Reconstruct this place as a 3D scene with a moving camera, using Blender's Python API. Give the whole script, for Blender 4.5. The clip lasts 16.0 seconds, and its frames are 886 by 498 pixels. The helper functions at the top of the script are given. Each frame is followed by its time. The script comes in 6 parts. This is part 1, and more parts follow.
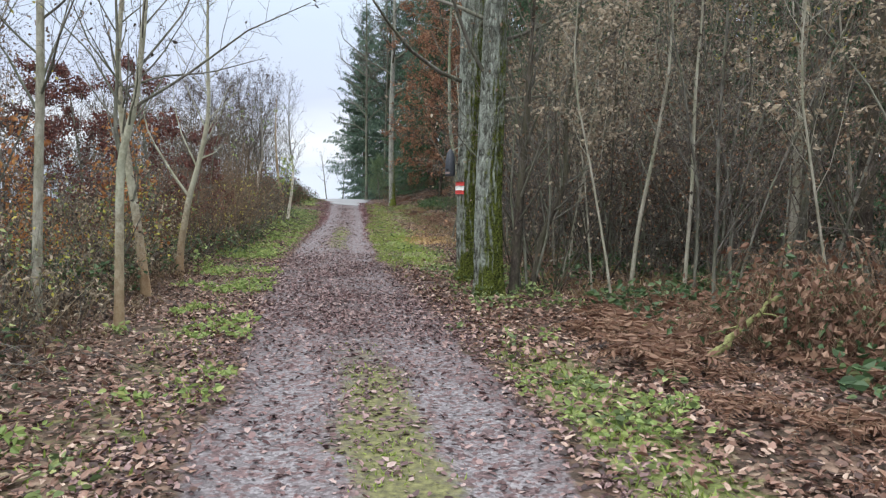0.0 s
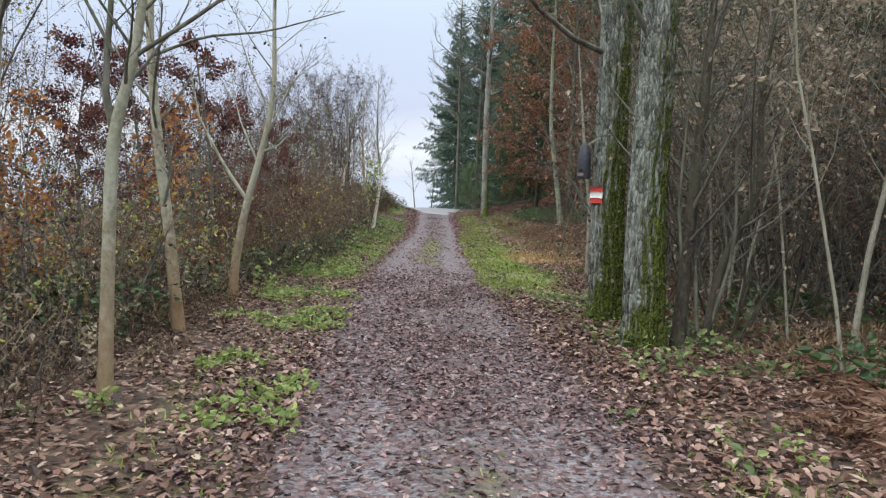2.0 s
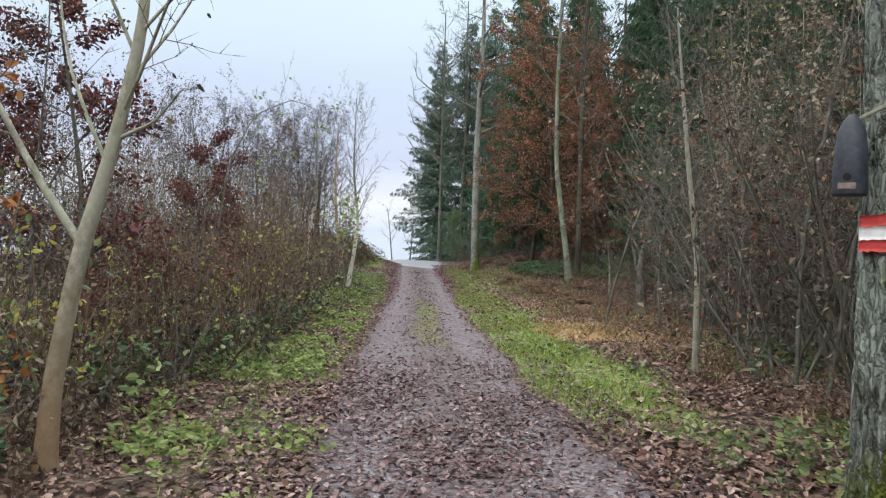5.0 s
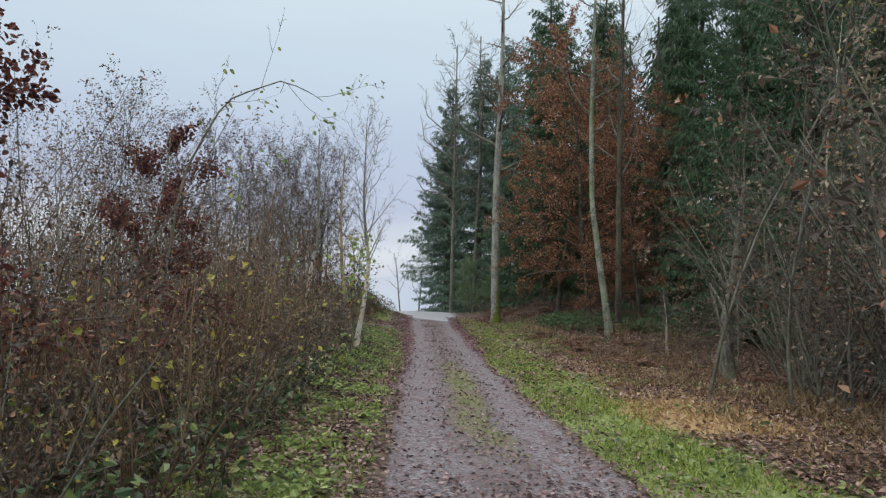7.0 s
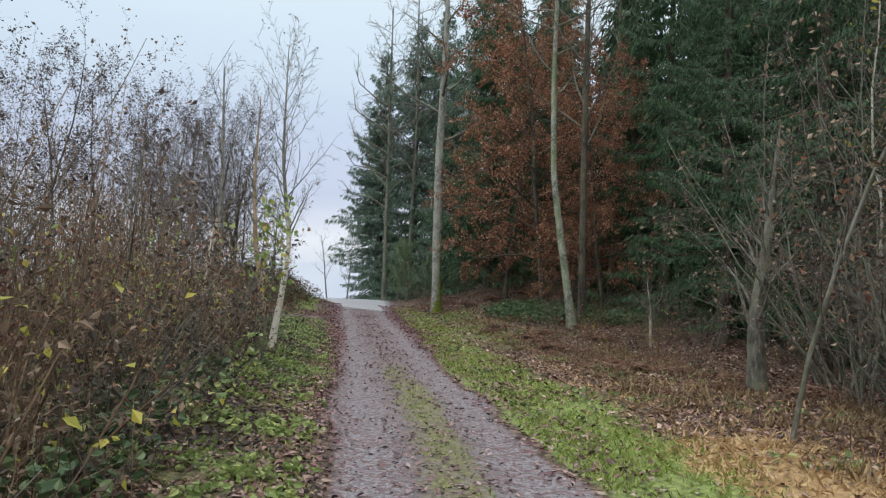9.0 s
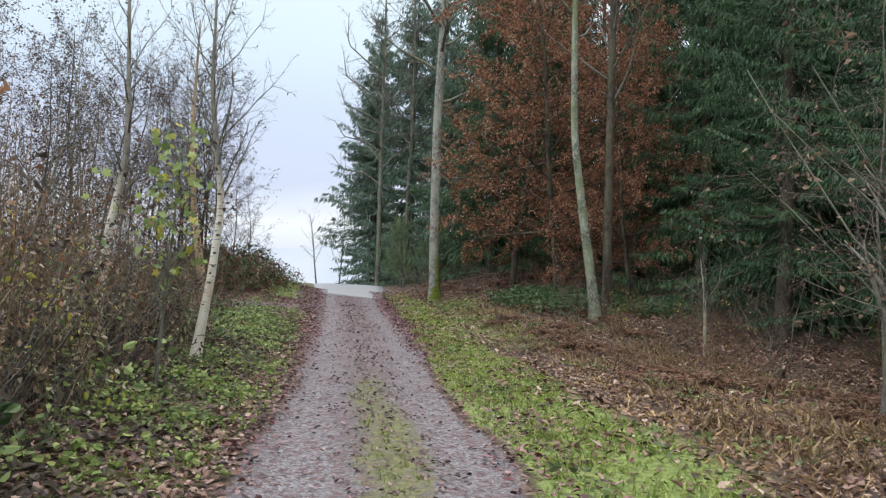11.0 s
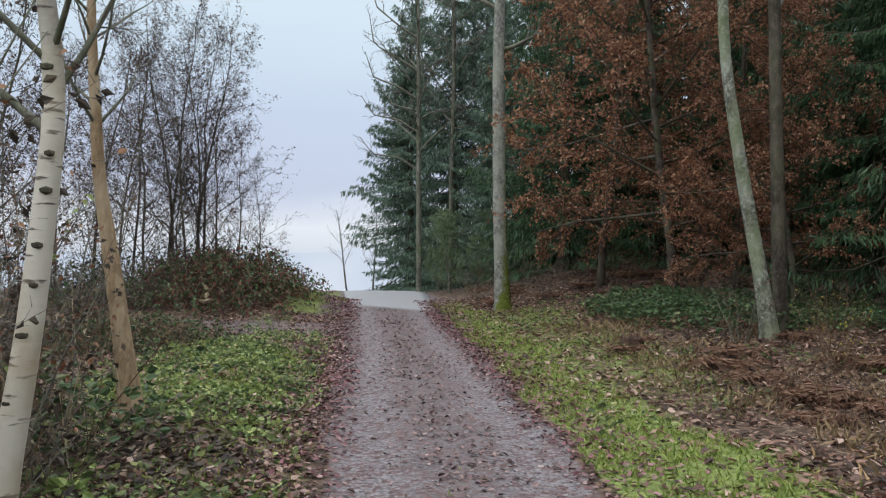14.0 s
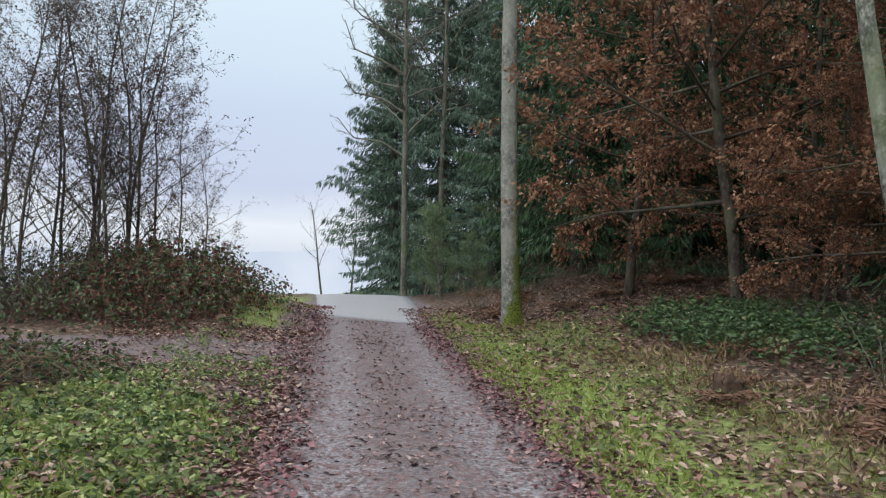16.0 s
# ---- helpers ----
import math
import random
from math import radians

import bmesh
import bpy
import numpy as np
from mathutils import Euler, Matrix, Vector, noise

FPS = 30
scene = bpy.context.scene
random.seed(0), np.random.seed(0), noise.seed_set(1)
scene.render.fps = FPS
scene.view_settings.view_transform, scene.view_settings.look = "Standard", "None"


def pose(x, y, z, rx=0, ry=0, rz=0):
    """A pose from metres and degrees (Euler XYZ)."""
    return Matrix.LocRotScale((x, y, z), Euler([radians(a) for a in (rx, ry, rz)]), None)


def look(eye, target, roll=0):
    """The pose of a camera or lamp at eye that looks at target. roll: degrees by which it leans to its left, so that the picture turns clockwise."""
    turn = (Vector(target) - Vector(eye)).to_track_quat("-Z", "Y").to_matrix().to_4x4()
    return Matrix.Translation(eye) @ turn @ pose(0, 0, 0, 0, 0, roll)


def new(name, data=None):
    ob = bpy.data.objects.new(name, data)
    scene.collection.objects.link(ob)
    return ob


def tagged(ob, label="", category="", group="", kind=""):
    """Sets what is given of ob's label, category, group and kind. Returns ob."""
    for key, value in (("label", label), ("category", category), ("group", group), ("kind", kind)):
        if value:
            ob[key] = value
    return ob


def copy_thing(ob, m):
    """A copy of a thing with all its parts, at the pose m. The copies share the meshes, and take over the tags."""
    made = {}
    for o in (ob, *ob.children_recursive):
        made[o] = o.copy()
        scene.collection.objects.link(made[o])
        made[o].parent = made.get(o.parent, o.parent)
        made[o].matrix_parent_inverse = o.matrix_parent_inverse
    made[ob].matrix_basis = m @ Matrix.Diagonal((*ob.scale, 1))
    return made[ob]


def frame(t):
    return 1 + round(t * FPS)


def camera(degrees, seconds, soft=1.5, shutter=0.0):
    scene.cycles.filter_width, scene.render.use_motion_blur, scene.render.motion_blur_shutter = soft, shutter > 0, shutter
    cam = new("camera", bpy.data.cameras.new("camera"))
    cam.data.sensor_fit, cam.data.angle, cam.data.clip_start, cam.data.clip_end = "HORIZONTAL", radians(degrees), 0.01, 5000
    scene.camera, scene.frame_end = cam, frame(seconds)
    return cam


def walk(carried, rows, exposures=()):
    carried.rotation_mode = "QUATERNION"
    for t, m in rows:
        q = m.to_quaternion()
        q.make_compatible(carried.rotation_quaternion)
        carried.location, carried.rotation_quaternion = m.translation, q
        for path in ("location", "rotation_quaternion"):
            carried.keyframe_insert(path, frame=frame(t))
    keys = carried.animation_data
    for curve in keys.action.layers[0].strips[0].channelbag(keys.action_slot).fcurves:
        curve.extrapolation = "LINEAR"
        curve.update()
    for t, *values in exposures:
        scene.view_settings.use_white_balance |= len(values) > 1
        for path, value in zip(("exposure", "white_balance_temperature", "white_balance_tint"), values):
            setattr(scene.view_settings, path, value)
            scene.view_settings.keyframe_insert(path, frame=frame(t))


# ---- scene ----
cam = camera(61.4, 16.0, soft=1.25)
SKY = 1.12
METRES, EYE, TILT, LEAN, TURN = 30.6, 1.5, 0.0, 0.0, 0.0
ROWS = [
    (0.0, 0.0, 0.0, 0.0, 0.11, -4.71, -1.31),
    (0.5, -0.0017, 0.0217, -0.0004, 2.62, -4.17, -1.84),
    (1.0, -0.0072, 0.0489, -0.0012, 5.17, -4.14, -2.38),
    (1.5, -0.0124, 0.0747, -0.0024, 5.92, -4.2, -2.44),
    (2.0, -0.0182, 0.1011, -0.0028, 6.75, -4.12, -2.34),
    (2.5, -0.0255, 0.1263, -0.0035, 7.26, -3.99, -2.14),
    (3.0, -0.0325, 0.1549, -0.004, 6.89, -3.63, -1.78),
    (3.5, -0.0404, 0.1836, -0.0044, 5.72, -3.32, -1.79),
    (4.0, -0.0472, 0.2147, -0.0052, 4.52, -2.87, -2.0),
    (4.5, -0.0526, 0.2431, -0.0056, 4.35, -1.89, -2.07),
    (5.0, -0.0595, 0.2778, -0.0061, 4.56, -0.04, -2.4),
    (7.5, -0.0967, 0.4308, -0.0071, 4.72, 3.99, -1.97),
    (8.0, -0.1036, 0.4634, -0.0074, 3.28, 4.09, -1.63),
    (8.5, -0.109, 0.4954, -0.0066, 1.37, 3.83, -2.02),
    (9.0, -0.1105, 0.5277, -0.0072, -0.9, 2.98, -2.42),
    (11.5, -0.1059, 0.6842, -0.0078, -0.79, 1.78, -2.38),
    (12.0, -0.1125, 0.7197, -0.0077, 2.42, 2.26, -2.33),
    (12.5, -0.1195, 0.7518, -0.0074, 3.87, 2.68, -2.26),
    (13.0, -0.1249, 0.7813, -0.0074, 3.66, 2.55, -1.71),
    (13.5, -0.1307, 0.818, -0.0074, 3.04, 2.27, -0.93),
    (14.0, -0.1377, 0.8521, -0.0069, 1.41, 1.73, -0.48),
    (14.5, -0.1408, 0.885, -0.0069, -1.21, 1.28, -0.17),
    (15.0, -0.143, 0.9182, -0.0065, -2.03, 1.59, -0.35),
    (15.5, -0.146, 0.9492, -0.0056, -1.2, 1.86, -0.75),
    (16.0, -0.1492, 0.9838, -0.0055, -0.01, 1.81, -1.18),
]
walk(cam, [(t, pose(0, 0, EYE, TILT, LEAN, TURN) @ pose(METRES * x, METRES * y, METRES * z, 90 + pitch, roll, yaw)) for t, x, y, z, yaw, pitch, roll in ROWS],
     exposures=((0.0, 0.52), (1.5, 0.36), (2.5, 0.42), (3.5, 0.48), (4.5, 0.52), (5.0, 0.4), (7.5, 0.0), (8.5, 0.02), (9.0, 0.2), (11.5, 0.44), (12.0, 0.4), (12.5, 0.14), (13.5, 0.16), (14.5, 0.2), (15.0, 0.38), (16.0, 0.24)))

# ---- world, sun, exposure ----
world = bpy.data.worlds.new("overcast_sky")
scene.world = world
world.use_nodes = True
wn, wl = world.node_tree.nodes, world.node_tree.links
wn.clear()
w_out = wn.new("ShaderNodeOutputWorld")
w_bg = wn.new("ShaderNodeBackground")
w_sky = wn.new("ShaderNodeTexSky")
w_sky.sky_type = 'NISHITA'
w_sky.sun_disc = False
w_sky.sun_elevation = radians(24)
w_sky.sun_rotation = radians(200)
w_tc = wn.new("ShaderNodeTexCoord")
w_sep = wn.new("ShaderNodeSeparateXYZ")
wl.new(w_tc.outputs["Generated"], w_sep.inputs[0])
w_map = wn.new("ShaderNodeMapping")
w_map.inputs["Scale"].default_value = (1.2, 1.2, 6.0)
wl.new(w_tc.outputs["Generated"], w_map.inputs[0])
w_noise = wn.new("ShaderNodeTexNoise")
w_noise.inputs["Scale"].default_value = 1.7
w_noise.inputs["Detail"].default_value = 4.0
wl.new(w_map.outputs[0], w_noise.inputs["Vector"])
w_add = wn.new("ShaderNodeMath")
w_add.operation = 'MULTIPLY_ADD'
w_add.inputs[1].default_value = 0.13
wl.new(w_noise.outputs["Fac"], w_add.inputs[0])
wl.new(w_sep.outputs["Z"], w_add.inputs[2])
w_ramp = wn.new("ShaderNodeValToRGB")
wl.new(w_add.outputs[0], w_ramp.inputs[0])
cr = w_ramp.color_ramp
cr.elements[0].position, cr.elements[0].color = 0.0, (0.50, 0.58, 0.73, 1)
cr.elements[1].position, cr.elements[1].color = 1.0, (2.5, 2.55, 2.6, 1)
for pos, col in ((0.085, (0.58, 0.63, 0.72, 1)), (0.13, (0.67, 0.71, 0.78, 1)), (0.185, (0.48, 0.53, 0.67, 1)), (0.26, (0.50, 0.575, 0.71, 1)), (0.36, (0.565, 0.67, 0.77, 1)), (0.52, (0.70, 0.80, 0.85, 1))):
    e = cr.elements.new(pos)
    e.color = col
w_mul = wn.new("ShaderNodeVectorMath")
w_mul.operation = 'SCALE'
w_mul.inputs["Scale"].default_value = 0.06
wl.new(w_sky.outputs[0], w_mul.inputs[0])
w_mix = wn.new("ShaderNodeMix")
w_mix.data_type = 'RGBA'
w_mix.inputs[0].default_value = 0.9
wl.new(w_mul.outputs[0], w_mix.inputs[6])
wl.new(w_ramp.outputs[0], w_mix.inputs[7])
wl.new(w_mix.outputs[2], w_bg.inputs["Color"])
w_bg.inputs["Strength"].default_value = SKY
wl.new(w_bg.outputs[0], w_out.inputs["Surface"])

sun = new("sun", bpy.data.lights.new("sun", 'SUN'))
sun.data.energy, sun.data.angle, sun.data.color = 0.8, radians(40), (1.0, 0.96, 0.9)
sun.matrix_world = look((-30, -20, 40), (0, 20, 0))


# ---- materials ----
def nodes_of(name):
    m = bpy.data.materials.new(name)
    m.use_nodes = True
    n, l = m.node_tree.nodes, m.node_tree.links
    return m, n, l, n["Principled BSDF"]


def ramp(n, l, fac, stops):
    r = n.new("ShaderNodeValToRGB")
    e = r.color_ramp.elements
    e[0].position, e[0].color = stops[0][0], (*stops[0][1], 1)
    e[1].position, e[1].color = stops[-1][0], (*stops[-1][1], 1)
    for p, c in stops[1:-1]:
        k = e.new(p)
        k.color = (*c, 1)
    l.new(fac, r.inputs[0])
    return r.outputs[0]


def tex(n, l, scale, detail=4.0, stretch=(1, 1, 1), rough=0.55, coord="Object"):
    tc, mp, t = n.new("ShaderNodeTexCoord"), n.new("ShaderNodeMapping"), n.new("ShaderNodeTexNoise")
    mp.inputs["Scale"].default_value = stretch
    l.new(tc.outputs[coord], mp.inputs[0])
    l.new(mp.outputs[0], t.inputs["Vector"])
    t.inputs["Scale"].default_value, t.inputs["Detail"].default_value, t.inputs["Roughness"].default_value = scale, detail, rough
    return t.outputs["Fac"]


def mixc(n, l, fac, a, b):
    m = n.new("ShaderNodeMix")
    m.data_type = 'RGBA'
    for s, v in ((0, fac), (6, a), (7, b)):
        if hasattr(v, "is_linked"):
            l.new(v, m.inputs[s])
        elif s:
            m.inputs[s].default_value = (*v, 1)
        else:
            m.inputs[s].default_value = v
    return m.outputs[2]


def math_node(n, l, op, a, b=None, c=None):
    m = n.new("ShaderNodeMath")
    m.operation = op
    for i, v in enumerate((a, b, c)):
        if v is None:
            continue
        if hasattr(v, "is_linked"):
            l.new(v, m.inputs[i])
        else:
            m.inputs[i].default_value = v
    return m.outputs[0]


def bump(n, l, bsdf, height, strength, dist=0.02):
    b = n.new("ShaderNodeBump")
    b.inputs["Strength"].default_value, b.inputs["Distance"].default_value = strength, dist
    l.new(height, b.inputs["Height"])
    l.new(b.outputs[0], bsdf.inputs["Normal"])


def bark(name, dark, mid, light, scale=14.0, stretch=(1, 1, 0.3), moss=0.0, algae=0.0, strength=0.6, orange=0.0, cracks=0.0):
    """Bark: streaky relief, lichen, and where asked green moss on one flank and at the foot."""
    m, n, l, b = nodes_of(name)
    f = tex(n, l, scale, 8, stretch, 0.75)
    big = tex(n, l, scale * 0.14, 4, (1, 1, 0.6))
    spot = tex(n, l, scale * 0.55, 6, (1, 1, 0.8), 0.7)
    col = ramp(n, l, f, [(0.36, dark), (0.5, mid), (0.64, light)])
    col = mixc(n, l, math_node(n, l, 'MULTIPLY', ramp(n, l, spot, [(0.50, (0, 0, 0)), (0.60, (1, 1, 1))]), 0.55), col, dark)
    if cracks:
        tc0, mp0, vo, vc = n.new("ShaderNodeTexCoord"), n.new("ShaderNodeMapping"), n.new("ShaderNodeTexVoronoi"), n.new("ShaderNodeTexVoronoi")
        warp, nz = n.new("ShaderNodeVectorMath"), n.new("ShaderNodeTexNoise")
        nz.inputs["Scale"].default_value, nz.inputs["Detail"].default_value = 18.0, 5.0
        l.new(tc0.outputs["Object"], nz.inputs["Vector"])
        warp.operation = 'MULTIPLY_ADD'
        warp.inputs[1].default_value = (0.05, 0.05, 0.05)
        l.new(nz.outputs["Color"], warp.inputs[0])
        l.new(tc0.outputs["Object"], warp.inputs[2])
        mp0.inputs["Scale"].default_value = (1, 1, 0.24)
        l.new(warp.outputs[0], mp0.inputs[0])
        vo.feature = 'DISTANCE_TO_EDGE'
        spl = n.new("ShaderNodeSeparateColor")
        for v in (vo, vc):
            v.inputs["Scale"].default_value = cracks
            l.new(mp0.outputs[0], v.inputs["Vector"])
        l.new(vc.outputs["Color"], spl.inputs[0])
        plate = ramp(n, l, spl.outputs[0], [(0.0, dark), (0.3, mid), (0.65, light), (1.0, mid)])
        col = mixc(n, l, 0.55, col, plate)
        gap = ramp(n, l, vo.outputs["Distance"], [(0.02, (1, 1, 1)), (0.14, (0, 0, 0))])
        worn = ramp(n, l, tex(n, l, 9, 5), [(0.4, (0.15, 0.15, 0.15)), (0.62, (0.85, 0.85, 0.85))])
        col = mixc(n, l, math_node(n, l, 'MULTIPLY', gap, worn), col, (0.03, 0.027, 0.023))
        f = math_node(n, l, 'ADD', math_node(n, l, 'MULTIPLY', f, 0.4), math_node(n, l, 'MINIMUM', math_node(n, l, 'MULTIPLY', vo.outputs["Distance"], 4.0), 1.0))
    info = n.new("ShaderNodeObjectInfo")
    col = mixc(n, l, math_node(n, l, 'MULTIPLY', info.outputs["Random"], 0.35), col, mid)
    col = mixc(n, l, math_node(n, l, 'MULTIPLY', ramp(n, l, big, [(0.45, (0, 0, 0)), (0.6, (1, 1, 1))]), 0.5), col, light)
    geo, sep = n.new("ShaderNodeNewGeometry"), n.new("ShaderNodeSeparateXYZ")
    tc, sz = n.new("ShaderNodeTexCoord"), n.new("ShaderNodeSeparateXYZ")
    l.new(tc.outputs["Object"], sz.inputs[0])
    if algae:
        g = ramp(n, l, tex(n, l, 2.5, 4, (1, 1, 0.5)), [(0.42, (0, 0, 0)), (0.62, (1, 1, 1))])
        col = mixc(n, l, math_node(n, l, 'MULTIPLY', g, algae), col, (0.13, 0.17, 0.07))
    if orange:
        foot = math_node(n, l, 'SUBTRACT', 1.25, math_node(n, l, 'MULTIPLY', sz.outputs["Z"], 0.9))
        foot = math_node(n, l, 'MULTIPLY', ramp(n, l, foot, [(0.0, (0, 0, 0)), (1.0, (1, 1, 1))]), orange)
        col = mixc(n, l, foot, col, (0.30, 0.17, 0.08))
    if moss:
        l.new(geo.outputs["Normal"], sep.inputs[0])
        flank = math_node(n, l, 'ADD', math_node(n, l, 'MULTIPLY', sep.outputs["X"], 0.55), math_node(n, l, 'MULTIPLY', sep.outputs["Y"], -0.22))
        low = math_node(n, l, 'MULTIPLY', sz.outputs["Z"], -0.13)
        low2 = ramp(n, l, sz.outputs["Z"], [(0.0, (0.75, 0.75, 0.75)), (0.55, (0.0, 0.0, 0.0))])
        s = math_node(n, l, 'ADD', math_node(n, l, 'ADD', flank, low), low2)
        s = math_node(n, l, 'ADD', s, math_node(n, l, 'MULTIPLY', tex(n, l, 5.0, 5), 0.9))
        s = math_node(n, l, 'ADD', s, math_node(n, l, 'MULTIPLY_ADD', tex(n, l, 28, 6, (1, 1, 0.5), 0.7), 0.7, -0.35))
        mask = ramp(n, l, s, [(0.62 - 0.25 * moss, (0, 0, 0)), (0.95 - 0.25 * moss, (1, 1, 1))])
        mcol = ramp(n, l, tex(n, l, 40, 3), [(0.35, (0.03, 0.04, 0.01)), (0.65, (0.17, 0.205, 0.036))])
        col = mixc(n, l, mask, col, mcol)
    l.new(col, b.inputs["Base Color"])
    b.inputs["Roughness"].default_value = 0.9
    b.inputs["Specular IOR Level"].default_value = 0.25
    bump(n, l, b, f, strength, 0.035)
    return m


def leafy(name, stops, rough=0.6, trans=0.25):
    """Leaves: a colour of its own for each leaf, with mottling, and light coming through."""
    m, n, l, b = nodes_of(name)
    geo = n.new("ShaderNodeNewGeometry")
    rnd = math_node(n, l, 'ADD', math_node(n, l, 'MULTIPLY', geo.outputs["Random Per Island"], 0.85), math_node(n, l, 'MULTIPLY', tex(n, l, 25, 2), 0.15))
    col = ramp(n, l, rnd, stops)
    l.new(col, b.inputs["Base Color"])
    b.inputs["Roughness"].default_value = rough
    b.inputs["Specular IOR Level"].default_value = 0.3
    t, mx = n.new("ShaderNodeBsdfTranslucent"), n.new("ShaderNodeMixShader")
    l.new(col, t.inputs["Color"])
    mx.inputs[0].default_value = trans
    l.new(b.outputs[0], mx.inputs[1])
    l.new(t.outputs[0], mx.inputs[2])
    l.new(mx.outputs[0], n["Material Output"].inputs["Surface"])
    return m


def plain(name, a, b_, scale=20, rough=0.8, strength=0.3, metal=0.0):
    m, n, l, b = nodes_of(name)
    f = tex(n, l, scale, 5)
    l.new(ramp(n, l, f, [(0.3, a), (0.7, b_)]), b.inputs["Base Color"])
    b.inputs["Roughness"].default_value, b.inputs["Metallic"].default_value = rough, metal
    bump(n, l, b, f, strength, 0.01)
    return m


M_OAK = bark("oak_bark", (0.05, 0.045, 0.038), (0.19, 0.205, 0.175), (0.46, 0.51, 0.45), 40, (1, 1, 0.5), moss=1.0, strength=0.9, cracks=27.0)
M_OAKMOSS = bark("mossy_oak_bark", (0.05, 0.045, 0.038), (0.19, 0.205, 0.175), (0.46, 0.51, 0.45), 40, (1, 1, 0.5), moss=1.6, strength=0.9, cracks=27.0)
M_BEECH = bark("beech_bark", (0.05, 0.055, 0.042), (0.165, 0.175, 0.145), (0.42, 0.44, 0.38), 16, (1, 1, 0.8), algae=0.6, moss=0.0, strength=0.25)
M_BEECHFOOT = bark("mossy_beech_bark", (0.055, 0.055, 0.05), (0.19, 0.19, 0.178), (0.42, 0.42, 0.40), 15, (1, 1, 0.8), moss=0.35, algae=0.3, strength=0.25)
M_MAPLE = bark("maple_bark", (0.13, 0.12, 0.085), (0.33, 0.32, 0.25), (0.52, 0.52, 0.43), 16, (1, 1, 0.7), algae=0.35, strength=0.45, orange=0.6)
M_MAPLEFOOT = bark("orange_footed_maple_bark", (0.13, 0.115, 0.08), (0.34, 0.315, 0.245), (0.52, 0.505, 0.42), 16, (1, 1, 0.7), algae=0.25, strength=0.45, orange=0.7)
M_STEM = bark("stem_bark", (0.036, 0.033, 0.028), (0.108, 0.102, 0.088), (0.235, 0.23, 0.20), 18, (1, 1, 0.3), algae=0.3, strength=0.3)
M_PALE = bark("pale_stem_bark", (0.14, 0.12, 0.09), (0.30, 0.28, 0.23), (0.46, 0.44, 0.38), 18, (1, 1, 0.3), algae=0.35, strength=0.3)
M_TWIG = bark("twig_bark", (0.032, 0.029, 0.026), (0.096, 0.088, 0.079), (0.215, 0.20, 0.18), 12, strength=0.1)
M_TWIGRED = bark("brown_twig_bark", (0.036, 0.029, 0.025), (0.11, 0.09, 0.078), (0.24, 0.205, 0.18), 12, strength=0.1)
M_STALK = bark("dry_stalk", (0.042, 0.027, 0.019), (0.125, 0.08, 0.05), (0.27, 0.19, 0.125), 12, strength=0.1)
M_DARKBARK = bark("spruce_bark", (0.02, 0.016, 0.013), (0.055, 0.045, 0.038), (0.12, 0.10, 0.085), 14, (1, 1, 0.4), algae=0.2, strength=0.6)
M_DEADWOOD = bark("dead_wood", (0.14, 0.09, 0.055), (0.32, 0.23, 0.14), (0.46, 0.37, 0.26), 14, (1, 1, 0.2), strength=0.5)
M_MOSSLOG = plain("moss_on_log", (0.10, 0.105, 0.035), (0.26, 0.265, 0.11), 30, 0.95, 0.8)
M_STUMP = plain("rotten_stump_wood", (0.03, 0.018, 0.012), (0.10, 0.06, 0.04), 14, 0.95, 0.9)
M_LITTER = leafy("fallen_leaf", [(0.0, (0.018, 0.011, 0.01)), (0.25, (0.062, 0.034, 0.029)), (0.5, (0.165, 0.09, 0.066)), (0.76, (0.285, 0.175, 0.137)), (0.94, (0.46, 0.355, 0.29)), (1.0, (0.46, 0.38, 0.13))], 0.42, 0.08)
M_TRACKLEAF = leafy("track_leaf", [(0.0, (0.02, 0.013, 0.014)), (0.3, (0.085, 0.05, 0.051)), (0.6, (0.17, 0.102, 0.102)), (0.85, (0.29, 0.20, 0.19)), (1.0, (0.48, 0.38, 0.35))], 0.45, 0.05)
M_EDGELEAF = leafy("wine_brown_leaf", [(0.0, (0.035, 0.014, 0.018)), (0.4, (0.13, 0.052, 0.06)), (0.8, (0.25, 0.115, 0.125)), (1.0, (0.42, 0.28, 0.27))], 0.45, 0.08)
M_COPPER = leafy("copper_beech_leaf", [(0.0, (0.08, 0.036, 0.024)), (0.4, (0.21, 0.095, 0.055)), (0.75, (0.32, 0.165, 0.098)), (1.0, (0.50, 0.32, 0.2))], 0.55, 0.3)
M_WINE = leafy("dark_red_leaf", [(0.0, (0.045, 0.018, 0.018)), (0.5, (0.12, 0.042, 0.036)), (1.0, (0.22, 0.085, 0.06))], 0.5, 0.25)
M_ORANGE = leafy("orange_leaf", [(0.0, (0.20, 0.07, 0.025)), (0.5, (0.36, 0.15, 0.05)), (1.0, (0.48, 0.27, 0.10))], 0.55, 0.35)
M_YELLOW = leafy("yellow_leaf", [(0.0, (0.22, 0.24, 0.04)), (0.5, (0.42, 0.38, 0.07)), (1.0, (0.5, 0.42, 0.12))], 0.5, 0.35)
M_DEADLEAF = leafy("withered_leaf", [(0.0, (0.05, 0.033, 0.022)), (0.55, (0.155, 0.105, 0.068)), (0.9, (0.30, 0.225, 0.155)), (1.0, (0.46, 0.38, 0.28))], 0.6, 0.25)
M_GREYLEAF = leafy("dark_withered_leaf", [(0.0, (0.025, 0.02, 0.018)), (0.6, (0.075, 0.058, 0.046)), (1.0, (0.16, 0.13, 0.09))], 0.6, 0.2)
